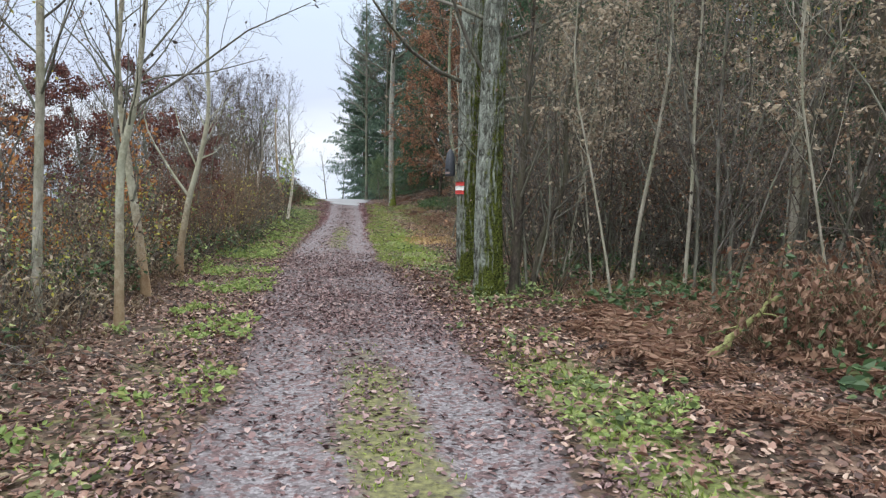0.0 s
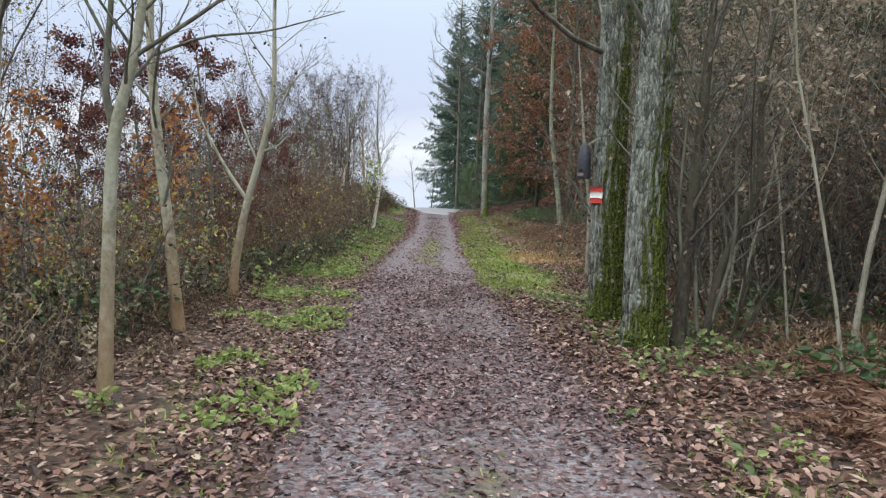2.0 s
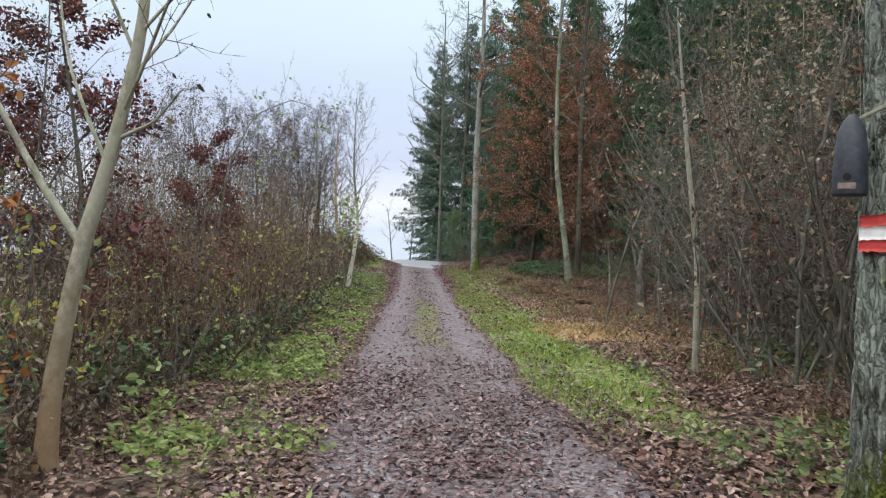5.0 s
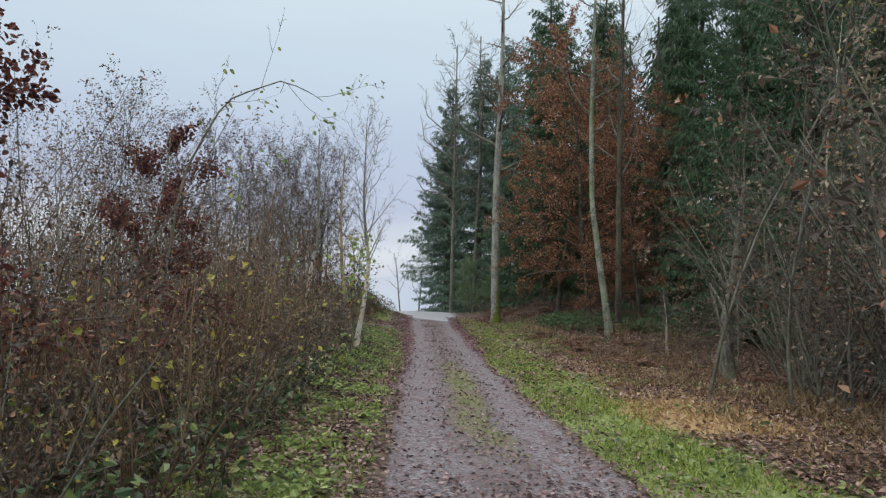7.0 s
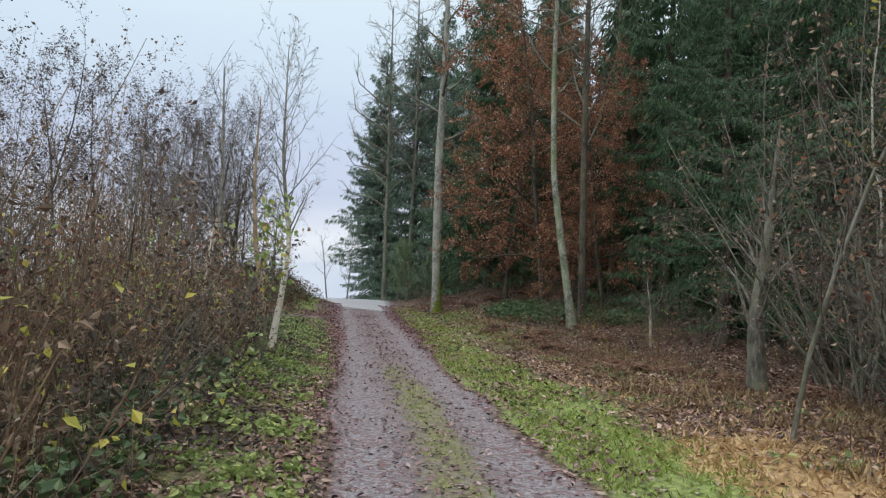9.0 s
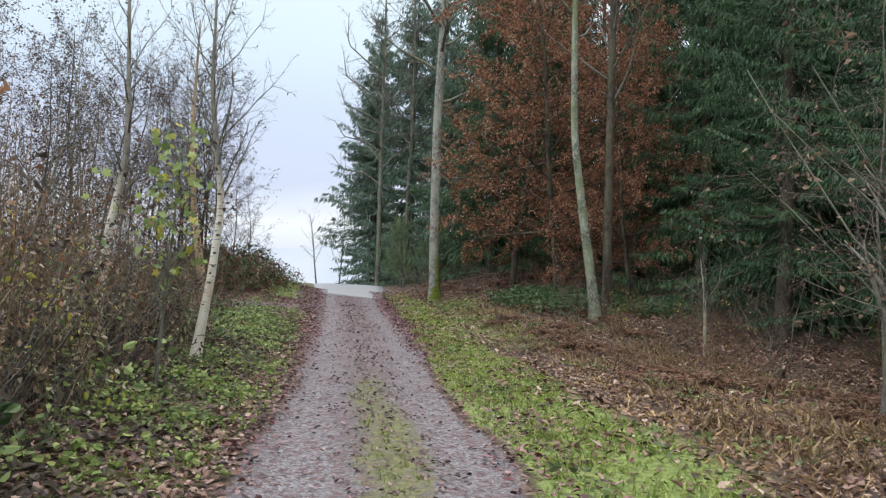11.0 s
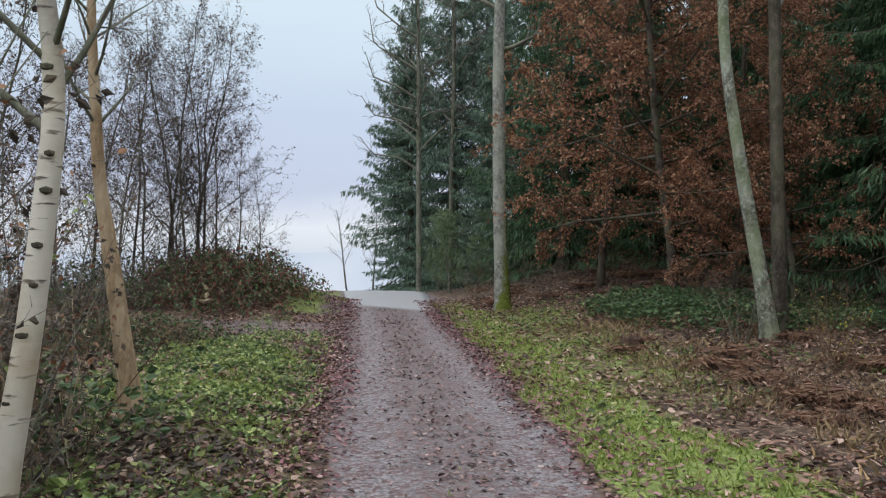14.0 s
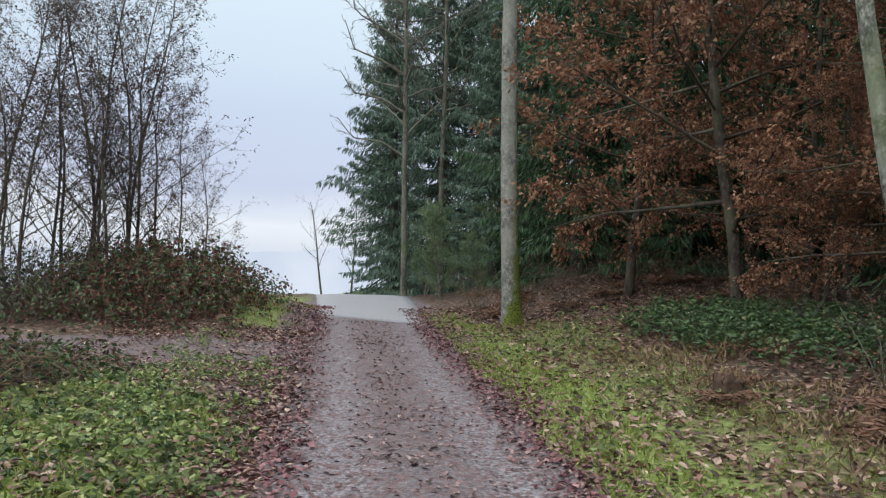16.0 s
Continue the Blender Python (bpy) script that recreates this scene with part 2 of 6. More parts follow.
M_GREEN = leafy("green_leaf", [(0.0, (0.05, 0.075, 0.033)), (0.45, (0.125, 0.175, 0.068)), (0.8, (0.26, 0.32, 0.13)), (0.93, (0.40, 0.41, 0.17)), (1.0, (0.34, 0.23, 0.11))], 0.45, 0.3)
M_ROWANLEAF = leafy("rowan_leaf", [(0.0, (0.03, 0.025, 0.025)), (0.6, (0.08, 0.06, 0.055)), (0.9, (0.16, 0.11, 0.09)), (1.0, (0.2, 0.2, 0.1))], 0.6, 0.2)
M_HERB = leafy("herb_leaf", [(0.0, (0.09, 0.13, 0.05)), (0.4, (0.22, 0.30, 0.11)), (0.75, (0.38, 0.46, 0.18)), (0.92, (0.52, 0.54, 0.25)), (1.0, (0.36, 0.25, 0.13))], 0.5, 0.3)
M_LIME = leafy("lime_leaf", [(0.0, (0.12, 0.18, 0.05)), (0.6, (0.25, 0.33, 0.11)), (1.0, (0.40, 0.44, 0.16))], 0.5, 0.35)
M_BRAMBLE = leafy("bramble_leaf", [(0.0, (0.025, 0.05, 0.022)), (0.6, (0.06, 0.11, 0.045)), (0.9, (0.12, 0.17, 0.07)), (1.0, (0.2, 0.12, 0.06))], 0.4, 0.15)
M_GRASS = leafy("grass_blade", [(0.0, (0.10, 0.145, 0.035)), (0.45, (0.22, 0.295, 0.07)), (0.8, (0.35, 0.41, 0.12)), (1.0, (0.45, 0.40, 0.19))], 0.5, 0.3)
M_STRAW = leafy("straw_blade", [(0.0, (0.30, 0.19, 0.09)), (0.6, (0.44, 0.30, 0.15)), (1.0, (0.52, 0.39, 0.22))], 0.6, 0.2)
M_DRYGRASS = leafy("dry_grass_blade", [(0.0, (0.12, 0.08, 0.045)), (0.6, (0.25, 0.18, 0.10)), (1.0, (0.4, 0.31, 0.18))], 0.6, 0.2)
M_PALESTALK = bark("pale_dry_stalk", (0.09, 0.07, 0.045), (0.21, 0.165, 0.105), (0.38, 0.32, 0.22), 12, strength=0.1)
M_PALELEAF = leafy("pale_withered_leaf", [(0.0, (0.13, 0.105, 0.075)), (0.5, (0.29, 0.235, 0.17)), (0.9, (0.45, 0.38, 0.29)), (1.0, (0.3, 0.34, 0.13))], 0.6, 0.3)
M_FERN = leafy("dead_fern", [(0.0, (0.075, 0.038, 0.026)), (0.5, (0.17, 0.09, 0.06)), (1.0, (0.31, 0.20, 0.14))], 0.6, 0.2)
M_NEEDLE = leafy("spruce_needle", [(0.0, (0.018, 0.045, 0.022)), (0.5, (0.038, 0.088, 0.04)), (1.0, (0.08, 0.145, 0.062))], 0.55, 0.1)
# Paler, bluer spruce needles: the haze of distance is put into the colour.
M_NEEDLEHAZE = leafy("hazed_spruce_needle", [(0.0, (0.05, 0.092, 0.07)), (0.5, (0.095, 0.155, 0.115)), (1.0, (0.17, 0.24, 0.17))], 0.6, 0.1)
M_PINE = leafy("young_pine_needle", [(0.0, (0.08, 0.125, 0.065)), (1.0, (0.2, 0.27, 0.14))], 0.55, 0.15)
M_RED = plain("red_paint", (0.45, 0.03, 0.03), (0.58, 0.06, 0.05), 30, 0.6, 0.5)
M_WHITE = plain("white_paint", (0.7, 0.7, 0.68), (0.86, 0.86, 0.84), 30, 0.6, 0.5)
M_BOX = plain("grey_painted_nest_box", (0.022, 0.027, 0.036), (0.06, 0.067, 0.082), 22, 0.6, 0.4)
# Near-black colour standing in for the shade inside the nest box.
M_HOLESHADE = plain("painted_hole_shade", (0.008, 0.008, 0.008), (0.012, 0.012, 0.012), 10, 0.9, 0.1)
M_RUST = plain("rusty_plate", (0.16, 0.10, 0.08), (0.3, 0.24, 0.22), 30, 0.7, 0.3)
M_ASPHALT = plain("asphalt", (0.20, 0.205, 0.22), (0.29, 0.295, 0.31), 60, 0.75, 0.35)
M_STONE = leafy("gravel_stone", [(0.0, (0.12, 0.115, 0.125)), (0.6, (0.24, 0.235, 0.25)), (1.0, (0.42, 0.41, 0.42))], 0.7, 0.0)


def birch_bark():
    m, n, l, b = nodes_of("birch_bark")
    f = tex(n, l, 9, 4, (0.6, 0.6, 3.2))
    g = tex(n, l, 3, 4)
    col = ramp(n, l, f, [(0.60, (0.62, 0.59, 0.52)), (0.66, (0.10, 0.085, 0.07))])
    col = mixc(n, l, ramp(n, l, g, [(0.45, (0, 0, 0)), (0.7, (1, 1, 1))]), col, (0.42, 0.34, 0.24))
    tc, sz = n.new("ShaderNodeTexCoord"), n.new("ShaderNodeSeparateXYZ")
    l.new(tc.outputs["Object"], sz.inputs[0])
    old = math_node(n, l, 'ADD', sz.outputs["Z"], math_node(n, l, 'MULTIPLY_ADD', tex(n, l, 5, 4), 0.8, -0.4))
    young = ramp(n, l, tex(n, l, 20, 4, (1, 1, 0.5)), [(0.35, (0.07, 0.065, 0.055)), (0.65, (0.22, 0.21, 0.18))])
    col = mixc(n, l, ramp(n, l, math_node(n, l, 'MULTIPLY', old, 0.25), [(0.47, (0, 0, 0)), (0.60, (0.9, 0.9, 0.9))]), col, young)
    l.new(col, b.inputs["Base Color"])
    b.inputs["Roughness"].default_value = 0.7
    bump(n, l, b, f, 0.3)
    return m


M_BIRCH = birch_bark()


def ground_material():
    """Soil and leaf mould, with gravel, moss, grass and straw where the zones say, broken up by noise."""
    m, n, l, b = nodes_of("forest_ground")

    def zone(name, noise_scale, edge=0.12):
        a = n.new("ShaderNodeAttribute")
        a.attribute_name = name
        s = math_node(n, l, 'ADD', a.outputs["Fac"], math_node(n, l, 'MULTIPLY_ADD', tex(n, l, noise_scale, 6, rough=0.7), 1.2, -0.6))
        return ramp(n, l, s, [(0.5 - edge, (0, 0, 0)), (0.5 + edge, (1, 1, 1))])

    fine, mid, big = tex(n, l, 45, 5), tex(n, l, 9, 5), tex(n, l, 0.9, 3)
    soil = ramp(n, l, mid, [(0.25, (0.022, 0.016, 0.013)), (0.5, (0.055, 0.036, 0.027)), (0.75, (0.12, 0.076, 0.055))])
    soil = mixc(n, l, math_node(n, l, 'MULTIPLY', big, 0.5), soil, (0.09, 0.075, 0.04))
    grav = ramp(n, l, fine, [(0.28, (0.06, 0.052, 0.058)), (0.5, (0.155, 0.145, 0.157)), (0.75, (0.29, 0.28, 0.295))])
    grav = mixc(n, l, math_node(n, l, 'MULTIPLY', ramp(n, l, tex(n, l, 2.2, 4), [(0.4, (0, 0, 0)), (0.65, (1, 1, 1))]), 0.5), grav, (0.12, 0.085, 0.09))
    def cells(scale):
        tc, v, sp = n.new("ShaderNodeTexCoord"), n.new("ShaderNodeTexVoronoi"), n.new("ShaderNodeSeparateColor")
        warp = n.new("ShaderNodeVectorMath")
        warp.operation = 'MULTIPLY_ADD'
        nz = n.new("ShaderNodeTexNoise")
        nz.inputs["Scale"].default_value = scale * 0.7
        l.new(tc.outputs["Object"], nz.inputs["Vector"])
        l.new(nz.outputs["Color"], warp.inputs[0])
        warp.inputs[1].default_value = (0.9 / scale,) * 3
        l.new(tc.outputs["Object"], warp.inputs[2])
        l.new(warp.outputs[0], v.inputs["Vector"])
        v.inputs["Scale"].default_value = scale
        l.new(v.outputs["Color"], sp.inputs[0])
        return sp.outputs[0], v.outputs["Distance"]

    cell, cdist = cells(17.0)
    mould = ramp(n, l, cell, [(0.0, (0.015, 0.01, 0.008)), (0.35, (0.05, 0.03, 0.023)), (0.65, (0.11, 0.066, 0.048)), (0.9, (0.21, 0.14, 0.105)), (1.0, (0.34, 0.26, 0.2))])
    soil = mixc(n, l, ramp(n, l, mid, [(0.36, (0.25, 0.25, 0.25)), (0.6, (0.95, 0.95, 0.95))]), soil, mould)
    stone, sdist = cells(48.0)
    grit = ramp(n, l, stone, [(0.0, (0.06, 0.05, 0.056)), (0.4, (0.14, 0.127, 0.136)), (0.75, (0.235, 0.222, 0.236)), (1.0, (0.33, 0.32, 0.335))])
    grav = mixc(n, l, 0.6, grav, grit)
    scrap, _ = cells(24.0)
    grav = mixc(n, l, ramp(n, l, scrap, [(0.62, (0, 0, 0)), (0.68, (0.85, 0.85, 0.85))]), grav, ramp(n, l, stone, [(0.0, (0.05, 0.03, 0.032)), (1.0, (0.17, 0.105, 0.105))]))
    grav = mixc(n, l, math_node(n, l, 'MULTIPLY', zone("humus", 3.5, 0.3), 0.75), grav, ramp(n, l, scrap, [(0.0, (0.035, 0.024, 0.025)), (0.6, (0.10, 0.068, 0.07)), (1.0, (0.20, 0.14, 0.14))]))
    moss = ramp(n, l, tex(n, l, 22, 5), [(0.3, (0.06, 0.054, 0.035)), (0.55, (0.14, 0.138, 0.06)), (0.75, (0.23, 0.225, 0.10))])
    grass = ramp(n, l, tex(n, l, 16, 5), [(0.3, (0.07, 0.075, 0.03)), (0.5, (0.14, 0.185, 0.05)), (0.75, (0.26, 0.30, 0.10))])
    straw = ramp(n, l, tex(n, l, 18, 5), [(0.3, (0.2, 0.13, 0.06)), (0.7, (0.44, 0.30, 0.15))])
    col = mixc(n, l, zone("grassy", 5.0, 0.2), soil, grass)
    col = mixc(n, l, zone("strawy", 4.0), col, straw)
    col = mixc(n, l, zone("gravel", 7.0), col, grav)
    col = mixc(n, l, zone("mossy", 6.0, 0.2), col, moss)
    l.new(col, b.inputs["Base Color"])
    b.inputs["Roughness"].default_value = 0.8
    b.inputs["Specular IOR Level"].default_value = 0.3
    h = math_node(n, l, 'ADD', math_node(n, l, 'MULTIPLY', fine, 0.5), math_node(n, l, 'ADD', mid, math_node(n, l, 'MULTIPLY', cell, 0.6)))
    bump(n, l, b, h, 0.7, 0.03)
    return m


M_GROUND = ground_material()


# ---- mesh tools ----
rng = np.random.default_rng(7)
UP = np.array((0.0, 0.0, 1.0))


def unit(v):
    return v / np.maximum(np.linalg.norm(v, axis=-1, keepdims=True), 1e-9)


def make_mesh(name, verts, quads=None, tris=None, material=None, smooth=True):
    """A mesh out of arrays of corners, quads and triangles."""
    quads = np.zeros((0, 4), int) if quads is None else np.asarray(quads, int)
    tris = np.zeros((0, 3), int) if tris is None else np.asarray(tris, int)
    me = bpy.data.meshes.new(name)
    me.vertices.add(len(verts))
    me.vertices.foreach_set("co", np.asarray(verts, np.float32).ravel())
    loops = np.concatenate((quads.ravel(), tris.ravel())).astype(np.int32)
    me.loops.add(len(loops))
    me.loops.foreach_set("vertex_index", loops)
    sizes = np.concatenate((np.full(len(quads), 4), np.full(len(tris), 3))).astype(np.int32)
    starts = np.concatenate(((0,), np.cumsum(sizes)[:-1])).astype(np.int32) if len(sizes) else sizes
    me.polygons.add(len(sizes))
    me.polygons.foreach_set("loop_start", starts)
    me.polygons.foreach_set("loop_total", sizes)
    me.polygons.foreach_set("use_smooth", np.full(len(sizes), smooth))
    me.update(calc_edges=True)
    if material:
        me.materials.append(material)
    return me


def tubes(lines, sides):
    """Tapered round limbs along polylines, each given as points and radii."""
    groups, V, Q, T, base = {}, [], [], [], 0
    for p, r in lines:
        groups.setdefault(len(p), []).append((p, r))
    for k, items in groups.items():
        P = np.array([i[0] for i in items], float)
        R = np.array([i[1] for i in items], float)
        tan = unit(np.gradient(P, axis=1))
        mean = unit(P[:, -1] - P[:, 0])
        ref = np.where(np.abs(mean[:, 2:3]) > 0.8, np.array([[1.0, 0.2, 0]]), np.array([[0.1, 0.1, 1.0]]))
        a = unit(np.cross(tan, ref[:, None, :]))
        b = np.cross(tan, a)
        ang = np.arange(sides) * 2 * math.pi / sides
        ring = a[:, :, None, :] * np.cos(ang)[None, None, :, None] + b[:, :, None, :] * np.sin(ang)[None, None, :, None]
        v = P[:, :, None, :] + ring * R[:, :, None, None]
        V.append(v.reshape(-1, 3))
        idx = base + np.arange(len(items) * k * sides).reshape(len(items), k, sides)
        lo, hi = idx[:, :-1, :], idx[:, 1:, :]
        Q.append(np.stack((lo, np.roll(lo, -1, 2), np.roll(hi, -1, 2), hi), -1).reshape(-1, 4))
        if sides == 3:
            T.append(idx[:, -1, ::1].reshape(-1, 3))
        else:
            Q.append(np.stack((idx[:, -1, 0], idx[:, -1, sides // 4], idx[:, -1, sides // 2], idx[:, -1, 3 * sides // 4]), -1).reshape(-1, 4))
        base += len(items) * k * sides
    if not V:
        return np.zeros((0, 3)), np.zeros((0, 4), int), np.zeros((0, 3), int)
    return np.concatenate(V), np.concatenate(Q), (np.concatenate(T) if T else np.zeros((0, 3), int))


def blades(pos, way, size, width, fold=0.25, tip=0.0):
    """Folded leaf blades: foot, two flanks and tip. way need not be of unit length."""
    n = len(pos)
    d = unit(way)
    w = unit(np.cross(d, rng.normal(size=(n, 3))))
    nor = np.cross(w, d)
    size, width = np.broadcast_to(size, n)[:, None], np.broadcast_to(width, n)[:, None]
    mid = pos + d * size * 0.45
    v = np.stack((pos, mid + w * width * 0.5 + nor * width * fold, pos + d * size - nor * size * tip, mid - w * width * 0.5 + nor * width * fold), 1).reshape(-1, 3)
    i = np.arange(n)[:, None] * 4
    t = np.concatenate((i + np.array([[0, 1, 2]]), i + np.array([[0, 2, 3]])), 1).reshape(-1, 3)
    return v, t


def ovals(pos, way, size, width, fold=0.2, tip=0.1):
    """Rounder leaves, of two quads that meet along the midrib and curl down at the tip."""
    n = len(pos)
    d = unit(way)
    w = unit(np.cross(d, rng.normal(size=(n, 3))))
    nor = np.cross(w, d)
    L, W = np.broadcast_to(size, n)[:, None], np.broadcast_to(width, n)[:, None] * 0.5
    v = np.stack((pos, pos + d * L * 0.28 + w * W * 0.9 + nor * W * fold, pos + d * L * 0.7 + w * W * 0.75 + nor * (W * fold - L * tip * 0.4), pos + d * L - nor * L * tip,
                  pos + d * L * 0.7 - w * W * 0.75 + nor * (W * fold - L * tip * 0.4), pos + d * L * 0.28 - w * W * 0.9 + nor * W * fold), 1).reshape(-1, 3)
    i = np.arange(n)[:, None] * 6
    return v, np.concatenate((i + np.array([[0, 1, 2, 3]]), i + np.array([[0, 3, 4, 5]])), 1).reshape(-1, 4)


def lobed(pos, way, size):
    """Maple leaves: five pointed lobes round the stalk."""
    n = len(pos)
    d = unit(way)
    w = unit(np.cross(d, rng.normal(size=(n, 3))))
    nor = np.cross(w, d)
    side = ((0.02, 0.42), (0.25, 0.26), (0.5, 0.56), (0.62, 0.24))
    rim = [(0.0, 0.0)] + list(side) + [(1.0, 0.0)] + [(a, -b) for a, b in reversed(side)]
    L = np.broadcast_to(size, n)[:, None]
    v = np.stack([pos + d * L * 0.35] + [pos + L * (d * a + w * b - nor * 0.9 * (0.25 * b * b + 0.12 * a * a)) for a, b in rim], 1).reshape(-1, 3)
    i = np.arange(n)[:, None] * 11
    t = np.concatenate([i + np.array([[0, 1 + k, 1 + (k + 1) % 10]]) for k in range(10)], 1).reshape(-1, 3)
    return v, t


def thing(name, label, category, m, group="", kind=""):
    ob = new(name)
    ob.matrix_basis = m
    return tagged(ob, label, category, group, kind)


def part_mesh(name, me, parent, label="", kind=""):
    ob = new(name, me)
    ob.parent = parent
    if kind:
        ob["kind"] = kind
    if label:
        ob["label"] = label
    return ob


def part(name, bm, material, parent, label=""):
    me = bpy.data.meshes.new(name)
    bm.to_mesh(me)
    bm.free()
    me.materials.append(material)
    return part_mesh(name, me, parent, label)


# ---- the lie of the land ----
TRACK_Y = (-60, 0, 4, 7, 14, 20.5, 29.5, 36, 46, 58, 75, 400)
TRACK_X = (8, 0.2, -0.3, -0.8, -2.05, -3.0, -4.0, -4.75, -6.1, -7.5, -9.5, -20)
LEVEL_Y = (-400, 0, 6, 12, 34, 40, 45, 52, 58, 63, 90, 130, 3000)
LEVEL_Z = (-0.5, 0, -0.08, -0.15, -0.15, 0.05, 0.2, 0.38, 0.42, 0.1, -4, -7, -14)


def smooth(a, b, x):
    t = np.clip((x - a) / (b - a), 0, 1)
    return t * t * (3 - 2 * t)


def track(y):
    y = np.asarray(y, float)
    return sum(np.interp(y + d, TRACK_Y, TRACK_X) for d in (-2, -1, 0, 1, 2)) / 5


LATTICE = np.random.default_rng(3).random((256, 256))


def vnoise(x, y, s):
    x, y = np.asarray(x, float) * s, np.asarray(y, float) * s
    i, j = np.floor(x).astype(int), np.floor(y).astype(int)
    f, g = x - i, y - j
    f, g = f * f * (3 - 2 * f), g * g * (3 - 2 * g)
    L = lambda a, b: LATTICE[a % 256, b % 256]
    return (L(i, j) * (1 - f) + L(i + 1, j) * f) * (1 - g) + (L(i, j + 1) * (1 - f) + L(i + 1, j + 1) * f) * g


def land(x, y):
    """Height of the ground."""
    x, y = np.asarray(x, float), np.asarray(y, float)
    u = x - track(y)
    z = np.interp(y, LEVEL_Y, LEVEL_Z)
    z = z + smooth(34, 42, y) * (1 - smooth(62, 75, y)) * 0.45 * smooth(1.6, 6.5, u) + 1.3 * smooth(42, 54, y) * smooth(2.6, 9, u) * (1 - smooth(70, 90, y))
    z = z + 0.06 * smooth(1.2, 3, u) * (1 - smooth(20, 26, y)) * smooth(2, 10, y)
    z = z + 0.2 * smooth(-1.3, -2.3, u) * smooth(18, 27, y) * smooth(41, 37, y) * smooth(-20, -8, u)
    near = (np.abs(u) < 30) * (y < 100) * (y > -30)
    off = smooth(1.0, 2.2, np.abs(u))
    z = z + near * off * ((vnoise(x, y, 0.6) - 0.5) * 0.12 + (vnoise(x, y, 2.1) - 0.5) * 0.06)
    rut = np.exp(-((np.abs(u) - 0.66) / 0.26) ** 2) * (1 - smooth(44, 46, y))
    z = z - near * rut * 0.035 + near * (vnoise(x, y, 3.0) - 0.5) * 0.025
    z = z - smooth(14, 60, -u) * 6 * smooth(20, 50, y)
    z = z + near * 0.9 * np.exp(-(((x + 10.6) / 2.6) ** 2 + ((y - 46.6) / 2.2) ** 2))
    return z


def side_track(x, y):
    """1 on the gravel branch that leaves to the left."""
    mid = 41.2 + (-6 - x) * 0.06
    return smooth(1.5, 0.9, np.abs(y - mid)) * smooth(-5.0, -6.0, x)


def zones(x, y):
    u = x - track(y)
    wob = (vnoise(x, y, 1.1) - 0.5) * 0.5
    a = np.abs(u + wob * 0.5)
    half = np.interp(y, (0, 13, 18, 31, 36, 60), (1.1, 1.1, 0.92, 0.92, 1.12, 1.12))
    lane = smooth(half + 0.13, half - 0.13, a)
    gravel = np.maximum(lane, side_track(x, y) * 0.8)
    gravel = np.maximum(gravel, 0.9 * smooth(40, 43, y) * smooth(2.2, 1.4, a) * (y < 62))
    fan = smooth(0.25, -0.15, -u - (1.15 + 3.2 * smooth(36.5, 40.5, y) * smooth(44.6, 42.4, y))) * (u < 0) * smooth(35.5, 36.5, y) * smooth(46, 44.5, y)
    gravel = np.maximum(gravel, fan * 0.85)
    strip = smooth(0.5, 0.1, np.abs(u - 0.05 + wob * 0.5))
    lush = np.clip(0.7 * smooth(8.5, 5, y) + 0.5 * smooth(18, 21, y) * smooth(33, 27, y) + 0.13, 0, 1)
    mossy = strip * lush * (y < 44)
    verge_r = smooth(half - 0.02, half + 0.22, u + wob * 0.4) * smooth(3.0, 2.0, u + wob * 0.6) * (0.25 + 0.8 * smooth(14, 17, y)) * smooth(52, 44, y)
    verge_r = np.maximum(verge_r, 0.52 * smooth(31, 37, y) * smooth(1.0, 1.4, u) * smooth(5.2, 3.4, u) * smooth(48, 44, y))
    verge_l = smooth(-half, -half - 0.25, u + wob * 0.5) * smooth(-2.6, -1.9, u) * (0.40 + 0.13 * smooth(14, 18, y))
    verge_l = np.maximum(verge_l, smooth(-1.35, -1.75, u) * smooth(-4.2, -3.0, u) * smooth(31, 33.5, y) * smooth(0.3, -0.3, y - 37.0 - 1.2 * (-u - 1.6)))
    verge_l = np.maximum(verge_l, 0.8 * smooth(-1.3, -1.8, u) * smooth(-3.5, -2.5, u) * smooth(43, 44.5, y) * smooth(58, 54, y))
    grassy = np.maximum(verge_r * 0.95, verge_l * 0.8 * (1 - fan))
    grassy = np.maximum(grassy, 0.62 * smooth(1.15, 1.4, u) * smooth(2.4, 1.8, u) * smooth(9, 6, y))
    grassy = np.maximum(grassy, 0.7 * ((np.abs(u) > 40) | (y > 75)))
    strawy = smooth(1.15, 0.55, np.sqrt(((u - 3.05) / 1.15) ** 2 + ((y - 22.3) / 1.9) ** 2)) * 0.9
    strawy = np.maximum(strawy, 0.33 * smooth(2.3, 2.9, u) * smooth(5.8, 4.8, u) * smooth(18, 21, y) * smooth(33, 29, y))
    wheel = np.exp(-((np.abs(u + wob * 0.25) - 0.62) / 0.24) ** 2)
    humus = 0.52 * (1 - wheel) + 0.12 * smooth(33, 38, y)
    return gravel, mossy, grassy, strawy, humus


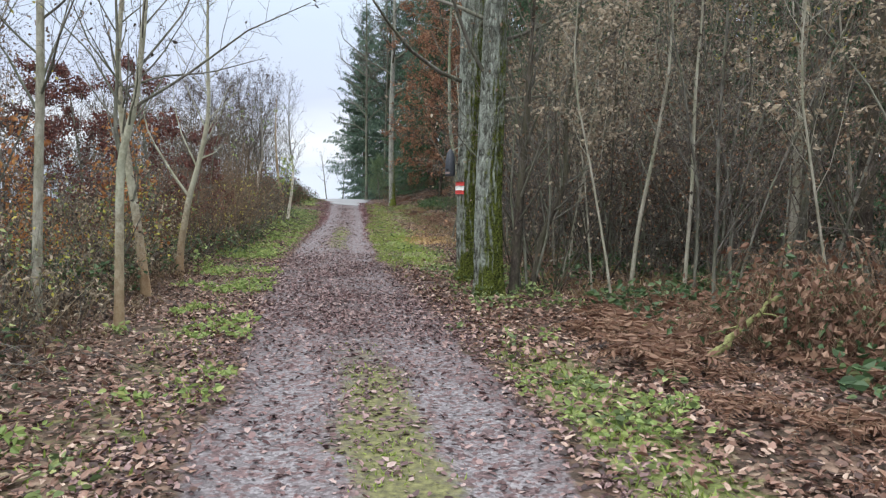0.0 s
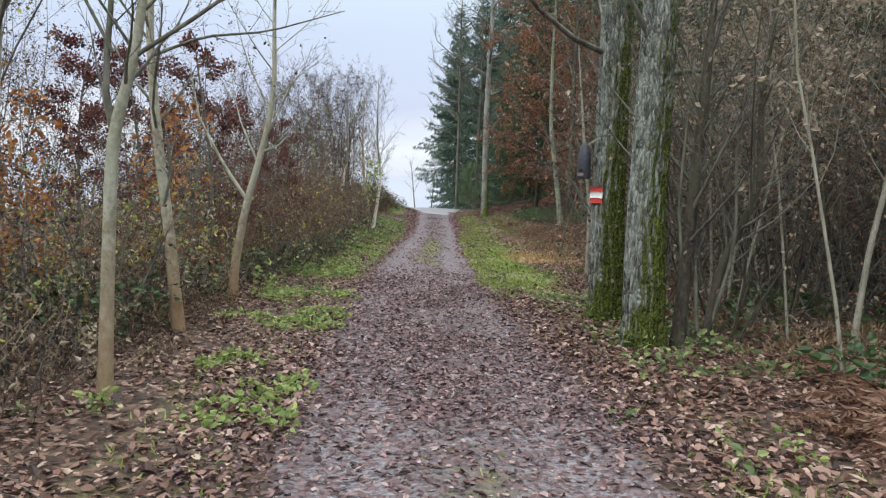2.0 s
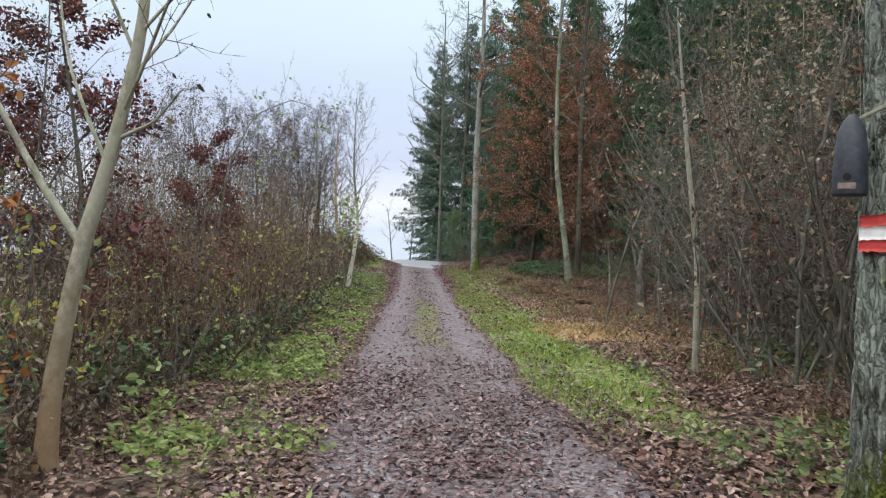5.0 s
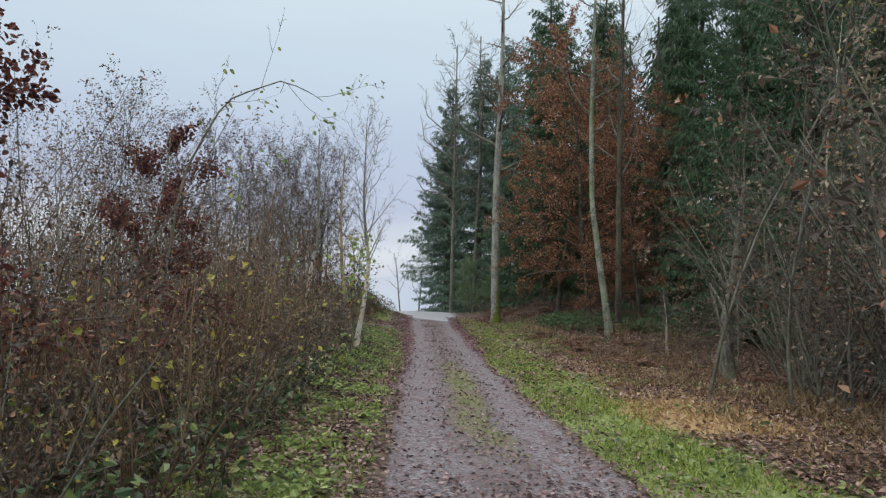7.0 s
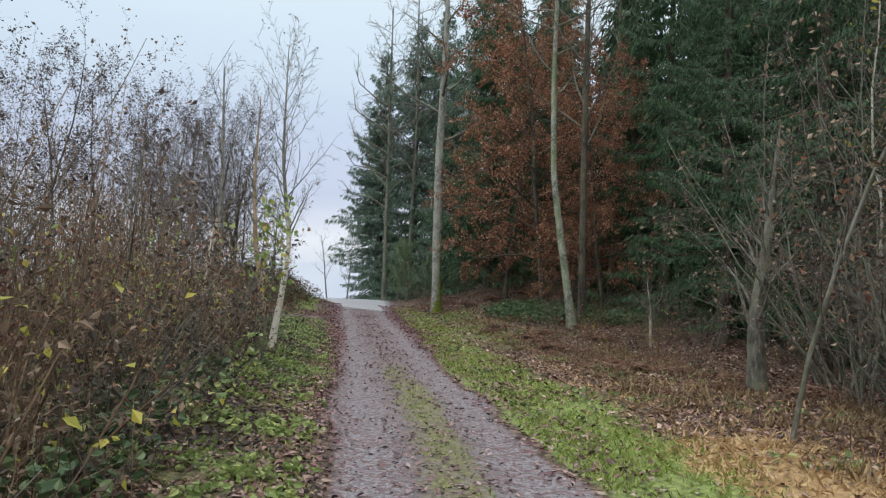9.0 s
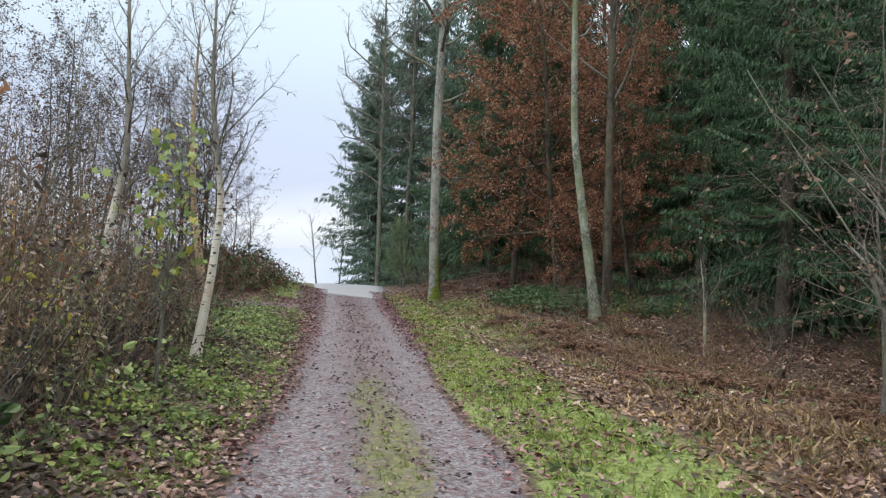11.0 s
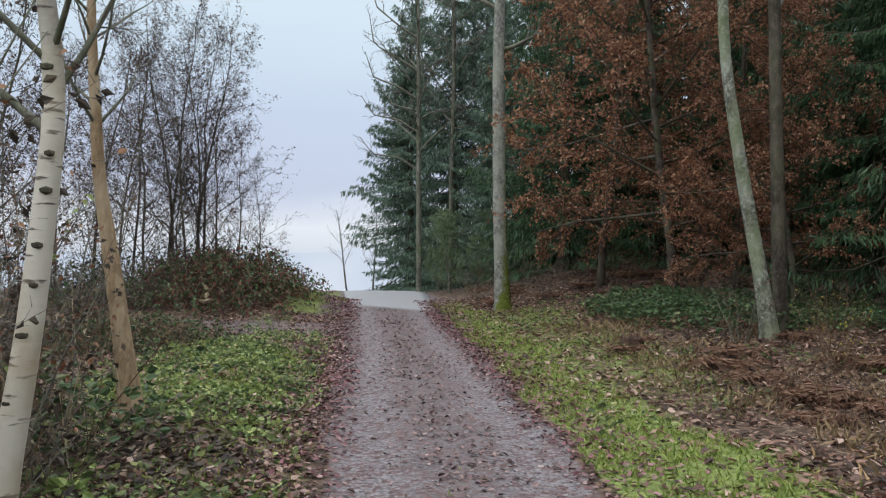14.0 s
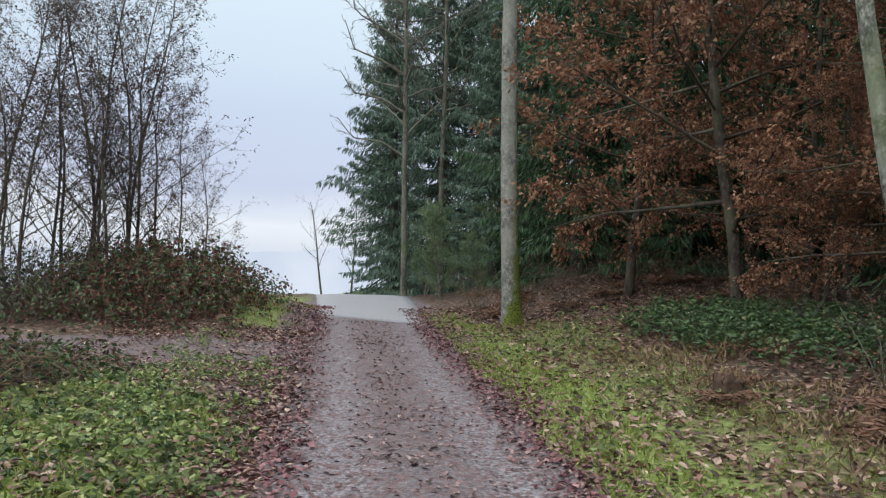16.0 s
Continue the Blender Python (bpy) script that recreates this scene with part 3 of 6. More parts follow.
def build_ground():
    vs = np.concatenate((-np.geomspace(1200, 9.5, 26), np.arange(-9, -3.2, 0.3), np.arange(-3.2, 3.6, 0.11), np.arange(3.6, 10, 0.3), np.geomspace(10.5, 1200, 26)))
    ys = np.concatenate((-np.geomspace(400, 3.2, 18), np.arange(-3, 1.5, 0.4), np.arange(1.5, 42, 0.15), np.arange(42, 64, 0.3), np.geomspace(64.5, 2500, 34)))
    Vg, Yg = np.meshgrid(vs, ys)
    X = Vg + track(Yg)
    Z = land(X, Yg)
    nx, ny = len(vs), len(ys)
    idx = np.arange(nx * ny).reshape(ny, nx)
    q = np.stack((idx[:-1, :-1], idx[:-1, 1:], idx[1:, 1:], idx[1:, :-1]), -1).reshape(-1, 4)
    me = make_mesh("ground", np.stack((X, Yg, Z), -1).reshape(-1, 3), q, None, M_GROUND)
    for name, values in zip(("gravel", "mossy", "grassy", "strawy", "humus"), zones(X.ravel(), Yg.ravel())):
        me.attributes.new(name, 'FLOAT', 'POINT').data.foreach_set("value", values.astype(np.float32))
    tagged(new("ground", me), "leaf-strewn forest soil with a gravel track and grassy verges", "ground", kind="structure")


build_ground()


def build_road():
    ys = np.arange(46, 72, 0.5)
    ws = np.linspace(-1, 1, 9)
    Y, W = np.meshgrid(ys, ws, indexing="ij")
    half = np.interp(Y, (46, 58, 72), (1.15, 1.75, 2.0))
    Y2 = Y + np.where(Y < 46.1, (vnoise(W * 9, Y, 1.0) - 0.5) * 0.5, 0)
    X = track(Y2) + W * half + (vnoise(W * 3, Y, 0.9) - 0.5) * 0.12
    Z = land(X, Y2) + 0.03 - 0.02 * W ** 2
    idx = np.arange(Y.size).reshape(Y.shape)
    q = np.stack((idx[:-1, :-1], idx[:-1, 1:], idx[1:, 1:], idx[1:, :-1]), -1).reshape(-1, 4)
    me = make_mesh("road", np.stack((X, Y2, Z), -1).reshape(-1, 3), q, None, M_ASPHALT)
    ob = tagged(new("road", me), "pale grey asphalt lane running over the crest", "road", kind="structure")
    so = ob.modifiers.new("thickness", 'SOLIDIFY')
    so.thickness, so.offset = 0.08, -1


build_road()


def build_backdrop():
    """Far hills beyond the crest, with the haze painted on as glowing blue-grey."""
    m, n, l, b = nodes_of("painted_haze")
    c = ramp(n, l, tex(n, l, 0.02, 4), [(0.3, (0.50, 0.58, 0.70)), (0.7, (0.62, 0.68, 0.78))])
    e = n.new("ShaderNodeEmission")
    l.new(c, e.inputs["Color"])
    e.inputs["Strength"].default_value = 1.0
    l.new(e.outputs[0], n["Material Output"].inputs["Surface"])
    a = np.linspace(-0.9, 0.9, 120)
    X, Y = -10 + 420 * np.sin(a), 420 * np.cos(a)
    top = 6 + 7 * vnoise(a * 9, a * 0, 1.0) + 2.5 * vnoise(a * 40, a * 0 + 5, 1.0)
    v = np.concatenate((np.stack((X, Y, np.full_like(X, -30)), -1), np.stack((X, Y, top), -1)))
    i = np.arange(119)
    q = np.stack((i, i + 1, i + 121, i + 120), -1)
    tagged(new("backdrop", make_mesh("backdrop", v, q, None, m)), "blue-grey hills in the far distance, haze painted into their glow", "backdrop", kind="structure")


build_backdrop()


# ---- plants ----
def grow(p, d, length, r, lvl, S, out):
    """One limb and all that springs from it; S holds, level by level, how limbs grow."""
    n = S["seg"][lvl]
    pts, dirs = [p], [d]
    for _ in range(n):
        d = d + rng.normal(0, S["wob"][lvl], 3) + UP * S["up"][lvl]
        d = d / math.sqrt(d @ d)
        p = p + d * (length / n)
        pts.append(p)
        dirs.append(d)
    pts = np.array(pts)
    rad = r * (1 - (1 - S["tip"]) * np.linspace(0, 1, n + 1))
    out[lvl].append((pts, rad))
    branch(pts, rad, dirs, length, lvl, S, out)


def branch(pts, rad, dirs, length, lvl, S, out):
    if lvl + 1 >= len(S["seg"]):
        return
    n = len(pts) - 1
    count = max(1, int(round(S["kids"][lvl] * (1.0 if lvl == 0 else rng.uniform(0.6, 1.3)))))
    turn = rng.uniform(0, 6.28)
    for k in range(count):
        t = S["from"][lvl] + (0.98 - S["from"][lvl]) * (k + rng.random()) / count
        i = min(int(t * n), n - 1)
        f = t * n - i
        q = pts[i] * (1 - f) + pts[i + 1] * f
        rq = rad[i] * (1 - f) + rad[i + 1] * f
        d = dirs[min(i + 1, len(dirs) - 1)]
        turn += 2.4 + rng.normal(0, 0.4)
        side = np.cross(d, (math.cos(turn), math.sin(turn), 0.3))
        side = side / max(1e-6, math.sqrt(side @ side))
        ang = S["ang"][lvl] * rng.uniform(0.7, 1.25)
        nd = d * math.cos(ang) + side * math.sin(ang)
        shape = (1 - t) ** 0.7 * 0.85 + 0.2 if S.get("cone") and lvl == 0 else 1 - 0.45 * t
        ln = length * S["ratio"][lvl] * shape * rng.uniform(0.65, 1.2)
        grow(q, nd, ln, max(S["min"], min(rq * S["thin"], rq * 0.9)), lvl + 1, S, out)


def style(levels, **k):
    S = dict(seg=(8, 5, 3, 1), wob=(0.06, 0.12, 0.16, 0.2), up=(0.03, 0.06, 0.05, 0.02), kids=(14, 6, 5), ang=(0.75, 0.7, 0.7), ratio=(0.4, 0.42, 0.45), thin=0.5, tip=0.2, min=0.003)
    S["from"] = (0.25, 0.2, 0.15)
    S.update(k)
    S["seg"] = S["seg"][:levels]
    return S


def join(*meshes):
    """Several (corners, quads, triangles) as one."""
    V, Q, T, n = [], [], [], 0
    for v, q, t in meshes:
        V.append(v), Q.append(q + n), T.append(t + n)
        n += len(v)
    return np.concatenate(V), np.concatenate(Q), np.concatenate(T)


def crown_part(ob, out, mat):
    """All that is too fine to pick apart: side branches and twigs."""
    fine = join(*[tubes(lines, s) for lines, s in zip(out[1:], (3, 3, 3)) if lines])
    part_mesh("crown", make_mesh("crown", *fine, mat), ob, kind="stuff")


def wood_parts(ob, out, mats, name="trunk", sides=8):
    """The limbs of a small tree: a trunk or stems, and the crown of twigs."""
    for line in out[0]:
        part_mesh(name, make_mesh(name, *tubes([line], sides), mats[0]), ob)
    crown_part(ob, out, mats[2])


def leaf_sites(lines, count, spread=0.04):
    """Places on twigs for leaves, with a way to point."""
    pts = np.concatenate([p[1:] for p, _ in lines])
    way = np.concatenate([np.diff(p, axis=0) for p, _ in lines])
    pick = rng.integers(0, len(pts), count)
    pos = pts[pick] - way[pick] * rng.random((count, 1)) + rng.normal(0, spread, (count, 3))
    d = unit(way[pick]) + rng.normal(0, 0.6, (count, 3))
    return pos, d


def leaf_part(ob, lines, count, size, mat, name="foliage", width=0.6, droop=0.4, label="", spread=0.04, oval=False, maple=False):
    pos, d = leaf_sites(lines, count, spread)
    d[:, 2] -= droop
    s = size * rng.uniform(0.6, 1.25, len(pos))
    if maple:
        v, t = lobed(pos, d, s)
        me = make_mesh(name, v, None, t, mat, False)
    elif oval:
        me = make_mesh(name, *ovals(pos, d, s, s * width), None, mat, False)
    else:
        v, t = blades(pos, d, s, s * width, 0.2, 0.1)
        me = make_mesh(name, v, None, t, mat, False)
    part_mesh(name, me, ob, label, "stuff")


def bare_tree(name, label, height, radius, mats, S, leaves=None, lean=(0, 0, 1), m=None, group=""):
    ob = thing(name, label, "tree", m or Matrix(), group)
    out = [[], [], [], []]
    grow(np.array((0.0, 0.0, -0.08)), unit(np.array(lean, float)), height, radius, 0, S, out)
    wood_parts(ob, out, mats)
    for kind in leaves or ():
        leaf_part(ob, sum(out[2:], []) or out[1], *kind[:3], **kind[3])
    return ob


def at(x, y, rz=0.0, s=1.0, sink=0.0):
    return Matrix.Translation((x, y, float(land(x, y)) - sink)) @ Matrix.Rotation(radians(rz), 4, 'Z') @ Matrix.Scale(s, 4)


def put(proto, x, y, rz, s):
    """A copy of a thing on the ground at (x, y)."""
    ob = copy_thing(proto, Matrix())
    ob.matrix_basis = at(x, y, rz, s)
    return ob


def spruce(name, label, height, spread, mat, m, dense=1.0, skirt=0.06, spray=1.0):
    ob = thing(name, label, "spruce", m)
    tz = np.linspace(-0.1, height, 10)
    wob = rng.normal(0, 0.03, (10, 2))
    v, q, t = tubes([(np.column_stack((wob, tz)), np.linspace(height * 0.013, 0.012, 10))], 8)
    part_mesh("trunk", make_mesh("trunk", v, q, t, M_DARKBARK), ob)
    limbs, pos, way, size = [], [], [], []
    z = height * skirt
    while z < height * 0.985:
        f = 1 - z / height
        reach = spread * (f ** 0.8) * 1.05 * rng.uniform(0.72, 1.12) + 0.12
        for k in range(6 if f > 0.15 else 4):
            az = rng.uniform(0, 6.283)
            ln = reach * rng.uniform(0.45, 1.25)
            n = 4
            z0 = z + rng.uniform(-0.35, 0.35)
            s = np.linspace(0, 1, n)
            drop = ln * (-0.75 * s * f * rng.uniform(0.5, 1.3) + 0.30 * s ** 2.5 + 0.3 * (1 - f) * s)
            p = np.column_stack((np.cos(az) * ln * s, np.sin(az) * ln * s, z0 + drop + rng.normal(0, 0.03, n)))
            limbs.append((p, np.linspace(0.012 + 0.006 * ln, 0.004, n)))
            cnt = int((14 + 22 * ln) * dense)
            a = rng.random(cnt) ** 0.8
            c = np.column_stack([np.interp(a, s, p[:, j]) for j in range(3)])
            out = np.array((math.cos(az), math.sin(az), 0.0))
            lat = np.array((-math.sin(az), math.cos(az), 0.0)) * rng.choice((-1, 1), cnt)[:, None]
            off = rng.random(cnt) * (0.12 + 0.34 * ln * (1 - 0.75 * a))
            c = c + lat * off[:, None] + out * (0.35 * off)[:, None]
            c[:, 2] -= 0.3 * off
            w = out * 0.5 + lat * rng.uniform(0.1, 0.7, (cnt, 1)) + rng.normal(0, 0.18, (cnt, 3))
            w[:, 2] -= rng.uniform(0.3, 2.0, cnt)
            pos.append(c)
            way.append(w)
            size.append(spray * rng.uniform(0.25, 0.62, cnt) * (0.5 + 0.5 * min(1, ln)))
        z += height * 0.021 * (0.6 + 0.8 * f)
    v, q, t = tubes(limbs, 3)
    part_mesh("branchwork", make_mesh("branchwork", v, q, t, M_DARKBARK), ob, kind="stuff")
    pos, way, size = np.concatenate(pos), np.concatenate(way), np.concatenate(size)
    v, t = blades(pos, way, size, size * 0.2, 0.25, 0.12)
    part_mesh("needles", make_mesh("needles", v, None, t, mat, False), ob, kind="stuff")
    return ob


def trunk_tree(name, label, path, radii, mat, sides=14, ridges=0.0, flare=0.5, m=None, extra=(), limb_mat=None, leaves=(), category="tree", S=None, limb_from=0.45):
    """A tree whose trunk follows a given line from its foot, with limbs that spring from it and extra limbs as given."""
    path = np.array(path, float)
    foot = path[0].copy()
    ob = thing(name, label, category, Matrix.Translation(foot))
    path -= foot
    path[0, 2] -= 0.12
    d = np.concatenate(((0,), np.cumsum(np.linalg.norm(np.diff(path, axis=0), axis=1))))
    n = max(12, int(d[-1] / (0.06 if ridges else 0.18)))
    s = np.linspace(0, d[-1], n)
    fine = np.column_stack([np.interp(s, d, path[:, j]) for j in range(3)])
    k = max(1, n // 24)
    for j in range(2):
        fine[:, j] = np.convolve(np.pad(fine[:, j], k, mode="edge"), np.ones(2 * k + 1) / (2 * k + 1), mode="valid")
    rad = np.interp(s, d, radii) * (1 + flare * np.exp(-s / 0.22))
    v, q, t = tubes([(fine, rad)], sides)
    ring = v.reshape(n, sides, 3)
    ang = np.arange(sides) * 2 * math.pi / sides
    relief = 1 + 0.05 * np.sin(ang * 3 + 1)[None, :] + 0.10 * np.exp(-s / 0.3)[:, None] * np.sin(ang * 5)[None, :]
    if ridges:
        A = np.cos(ang)[None, :] * 3 + 9
        B = np.sin(ang)[None, :] * 3 + 9
        zz = s[:, None]
        r1 = np.abs(vnoise(A * 3 + B, B * 3 + zz * 2.2, 1.5) - 0.5) * 2
        r2 = np.abs(vnoise(A * 5 - B * 2 + 40, B * 4 + zz * 4 + 7, 1.5) - 0.5) * 2
        relief = relief - ridges * (np.clip(0.35 - r1, 0, 1) * 1.6 + np.clip(0.3 - r2, 0, 1) * 1.1) + 0.05 * (vnoise(A, zz * 0.8 + B, 1.0) - 0.5)
    ring[:] = fine[:, None, :] + (ring - fine[:, None, :]) * relief[:, :, None]
    part_mesh("trunk", make_mesh("trunk", v, q, t, mat), ob)
    out = [[], [], [], []]
    S = S or style(4, kids=(10, 6, 4), ratio=(0.35, 0.45, 0.5), ang=(0.9, 0.7, 0.7))
    dirs = list(unit(np.gradient(fine, axis=0)))
    S["from"] = (limb_from,) + tuple(S["from"][1:])
    branch(fine, rad, dirs, d[-1], 0, S, out)
    for pts, r0 in extra:
        pts = np.array(pts, float) - foot
        e = np.concatenate(((0,), np.cumsum(np.linalg.norm(np.diff(pts, axis=0), axis=1))))
        s2 = np.linspace(0, e[-1], 10)
        p2 = np.column_stack([np.interp(s2, e, pts[:, j]) for j in range(3)])
        r2 = r0 * np.linspace(0.85, 0.22, 10)
        out[1].append((p2, r2))
        branch(p2, r2, list(unit(np.gradient(p2, axis=0))), e[-1] * 0.8, 1, S, out)
    lm = limb_mat or (mat, M_TWIG)
    for line in out[1]:
        part_mesh("limb", make_mesh("limb", *tubes([line], 6), lm[0]), ob)
    fine = sum(out[2:], [])
    if fine:
        part_mesh("crown", make_mesh("crown", *join(tubes(out[2], 4), tubes(out[3], 3)), lm[1]), ob, kind="stuff")
    for kind in leaves:
        leaf_part(ob, sum(out[2:], []), *kind[:3], **kind[3])
    return ob


# ---- the two oaks at the track ----
OAK_S = style(4, thin=0.2, kids=(22, 7, 5), ratio=(0.26, 0.5, 0.5), ang=(1.15, 0.7, 0.7), up=(0.02, 0.03, 0.04, 0.02), min=0.004)
oak_z = float(land(0.42, 12.95))
oak_marked = trunk_tree("oak", "rough-barked oak with mossy flank and red-white-red trail blaze", [(0.46, 12.95, oak_z), (0.43, 12.95, 1.3), (0.40, 12.97, 4), (0.5, 13.1, 9), (0.45, 13.2, 14)], (0.235, 0.215, 0.2, 0.15, 0.06), M_OAKMOSS, 64, 0.28, 0.28, S=OAK_S, limb_from=0.2, limb_mat=(M_STEM, M_TWIG))
oak2_z = float(land(0.68, 11.25))
oak_grey = trunk_tree("oak", "grey rough-barked oak beside the track, mossy at its foot", [(0.70, 11.25, oak2_z), (0.66, 11.25, 1.3), (0.68, 11.3, 3), (0.74, 11.4, 8), (0.6, 11.5, 13)], (0.24, 0.205, 0.19, 0.14, 0.06), M_OAK, 64, 0.28, 0.32, S=OAK_S, limb_from=0.2, limb_mat=(M_STEM, M_TWIG))


def blaze_stripe(name, z0, z1, mat, parent, radius=0.238):
    a = np.radians(np.linspace(190, 246, 12))
    zs = np.linspace(z0, z1, 4)
    A, Z = np.meshgrid(a, zs)
    inner, outer = radius - 0.06, radius + 0.004 * (1 + vnoise(A * 40, Z * 60, 1.0))
    edge = (vnoise(A * 30, Z * 0 + z0 * 50, 1.0) - 0.5) * 0.02 * ((Z == z0) | (Z == z1))
    vo = np.stack((np.cos(A) * outer - 0.03, np.sin(A) * outer, Z + edge), -1).reshape(-1, 3)
    vi = np.stack((np.cos(A) * inner - 0.03, np.sin(A) * inner, Z + edge), -1).reshape(-1, 3)
    i = np.arange(48).reshape(4, 12)
    q = np.stack((i[:-1, :-1], i[:-1, 1:], i[1:, 1:], i[1:, :-1]), -1).reshape(-1, 4)
    ring = np.concatenate((i[0], i[1:, -1], i[-1, -2::-1], i[-2:0:-1, 0]))
    rim = np.stack((ring, np.roll(ring, -1), np.roll(ring, -1) + 48, ring + 48), -1)
    return part_mesh(name, make_mesh(name, np.concatenate((vo, vi)), np.concatenate((q, rim)), None, mat), parent)


base_z = -oak_z
blaze = blaze_stripe("white_stripe", base_z + 1.46, base_z + 1.535, M_WHITE, oak_marked)
blaze_stripe("red_stripe", base_z + 1.535, base_z + 1.60, M_RED, oak_marked)
blaze_stripe("red_stripe", base_z + 1.395, base_z + 1.46, M_RED, oak_marked)


def nest_box():
    """A hanging box: a tapering half-round body with a hood, a near-black disc painting the shade of a round hole, a
    front plate and a bracket to the trunk.
    """
    ob = thing("nest_box", "dark grey weathered nest box hung on the mossy oak", "nest box", Matrix.Translation((0.09, 12.82, 1.70)) @ Matrix.Rotation(radians(-35), 4, 'Z'))
    zs = (0.0, 0.015, 0.25, 0.36, 0.42, 0.455)
    rs = (0.085, 0.092, 0.086, 0.07, 0.045, 0.015)
    n = 20
    a = np.arange(n) * 2 * math.pi / n
    v = np.concatenate([np.column_stack((np.cos(a) * r, np.sin(a) * r * 0.85, np.full(n, z))) for z, r in zip(zs, rs)])
    i = np.arange(len(zs) * n).reshape(len(zs), n)
    q = np.stack((i[:-1], np.roll(i[:-1], -1, 1), np.roll(i[1:], -1, 1), i[1:]), -1).reshape(-1, 4)
    me = make_mesh("body", np.concatenate((v, [(0, 0, 0), (0, 0, 0.46)])), q, np.concatenate([np.column_stack((np.roll(i[0], -1), i[0], np.full(n, len(v)))), np.column_stack((i[-1], np.roll(i[-1], -1), np.full(n, len(v) + 1)))]), M_BOX)
    body = part_mesh("body", me, ob)
    bm = bmesh.new()
    bmesh.ops.create_cone(bm, cap_ends=True, segments=16, radius1=0.02, radius2=0.02, depth=0.012, matrix=Matrix.Translation((0, -0.078, 0.10)) @ Matrix.Rotation(radians(90), 4, 'X'))
    part("entrance_hole", bm, M_HOLESHADE, body)
    bm = bmesh.new()
    bmesh.ops.create_cube(bm, size=1, matrix=Matrix.Translation((0, -0.074, 0.05)) @ Matrix.Diagonal((0.09, 0.016, 0.035, 1)))
    bmesh.ops.bevel(bm, geom=bm.edges[:], offset=0.003, segments=2, affect='EDGES')
    part("front_plate", bm, M_RUST, body, "pale worn plate low on the front")
    bm = bmesh.new()
    bmesh.ops.create_cube(bm, size=1, matrix=Matrix.Translation((0.09, 0.02, 0.46)) @ Matrix.Rotation(radians(-25), 4, 'Y') @ Matrix.Diagonal((0.26, 0.022, 0.022, 1)))
    bmesh.ops.bevel(bm, geom=bm.edges[:], offset=0.006, segments=2, affect='EDGES')
    part("bracket", bm, M_PALE, ob, "short wooden peg holding the box")


nest_box()

# ---- young maples and other single trees on the left side ----
MAPLE_S = style(4, thin=0.36, kids=(20, 7, 4), ratio=(0.26, 0.42, 0.45), ang=(0.75, 0.75, 0.7), up=(0.02, 0.08, 0.05, 0.03), wob=(0.05, 0.09, 0.14, 0.18))


def hero(name, label, pts, radii, mat, extra=(), leaves=(), sides=14, limb_from=0.3, S=None, flare=0.35, limb_mat=(M_STEM, M_TWIG)):
    x, y = pts[0][0], pts[0][1]
    pts = [(x, y, float(land(x, y)))] + list(pts[1:])
    return trunk_tree(name, label, pts, radii, mat, sides, 0.0, flare, extra=extra, leaves=leaves, limb_from=limb_from, S=dict(S or MAPLE_S), limb_mat=limb_mat)


few = ((60, 0.06, M_GREYLEAF, dict(droop=1.0, oval=True)),)
ML = (M_MAPLE, M_TWIG)
hero("young_maple", "slender pale maple forking low over the verge", [(-3.5, 8.0), (-3.48, 8, 1.0), (-3.46, 8, 1.77), (-3.3, 8, 2.25), (-3.22, 8, 2.9), (-3.17, 8, 3.4), (-3.1, 8.1, 6.0)], (0.052, 0.045, 0.042, 0.034, 0.029, 0.025, 0.008), M_MAPLE,
     [([(-3.46, 8, 1.77), (-3.52, 8, 2.1), (-3.47, 8, 2.72), (-3.55, 8.1, 4.2)], 0.03), ([(-3.3, 8, 2.28), (-2.78, 8, 2.6), (-2.1, 8, 3.1), (-1.44, 8, 3.4)], 0.02), ([(-3.46, 8, 2.3), (-3.75, 7.95, 2.84), (-4.2, 7.8, 3.3)], 0.018), ([(-3.24, 8.0, 2.7), (-2.9, 8.3, 3.3), (-2.6, 8.6, 4.2)], 0.016)], few, limb_from=0.3, limb_mat=(M_STEM, M_TWIG))
hero("young_maple", "pale maple leaning away from the track", [(-4.26, 10.7), (-4.4, 10.7, 0.92), (-4.54, 10.7, 1.85), (-4.62, 10.7, 2.6), (-4.66, 10.7, 3.2), (-4.56, 10.7, 4.2), (-4.5, 10.6, 6.5)], (0.068, 0.058, 0.051, 0.045, 0.04, 0.03, 0.01), M_MAPLEFOOT,
     [([(-4.44, 10.66, 1.2), (-4.33, 10.6, 1.55), (-4.4, 10.55, 2.1)], 0.022), ([(-4.64, 10.7, 2.75), (-4.1, 10.75, 2.98), (-3.4, 10.8, 3.05), (-2.6, 10.9, 3.3)], 0.022), ([(-4.64, 10.7, 2.9), (-5.0, 10.6, 3.4), (-5.3, 10.5, 4.2)], 0.02)], few, limb_mat=(M_STEM, M_TWIG))
hero("young_maple", "pale maple leaning to the track with a forked stem", [(-4.58, 12.9), (-4.56, 12.9, 0.35), (-4.4, 12.9, 1.24), (-4.25, 12.9, 1.75), (-4.1, 12.9, 2.4), (-4.05, 12.9, 2.75), (-4.08, 12.9, 3.7), (-4.05, 12.9, 6.2)], (0.068, 0.058, 0.051, 0.042, 0.037, 0.032, 0.025, 0.008), M_MAPLEFOOT,
     [([(-4.4, 12.9, 1.24), (-4.7, 12.88, 1.66), (-5.08, 12.86, 2.3), (-5.2, 12.8, 3.0)], 0.034), ([(-4.2, 12.9, 1.9), (-3.95, 12.85, 2.0), (-3.75, 12.8, 2.2)], 0.018)], few, limb_mat=ML)
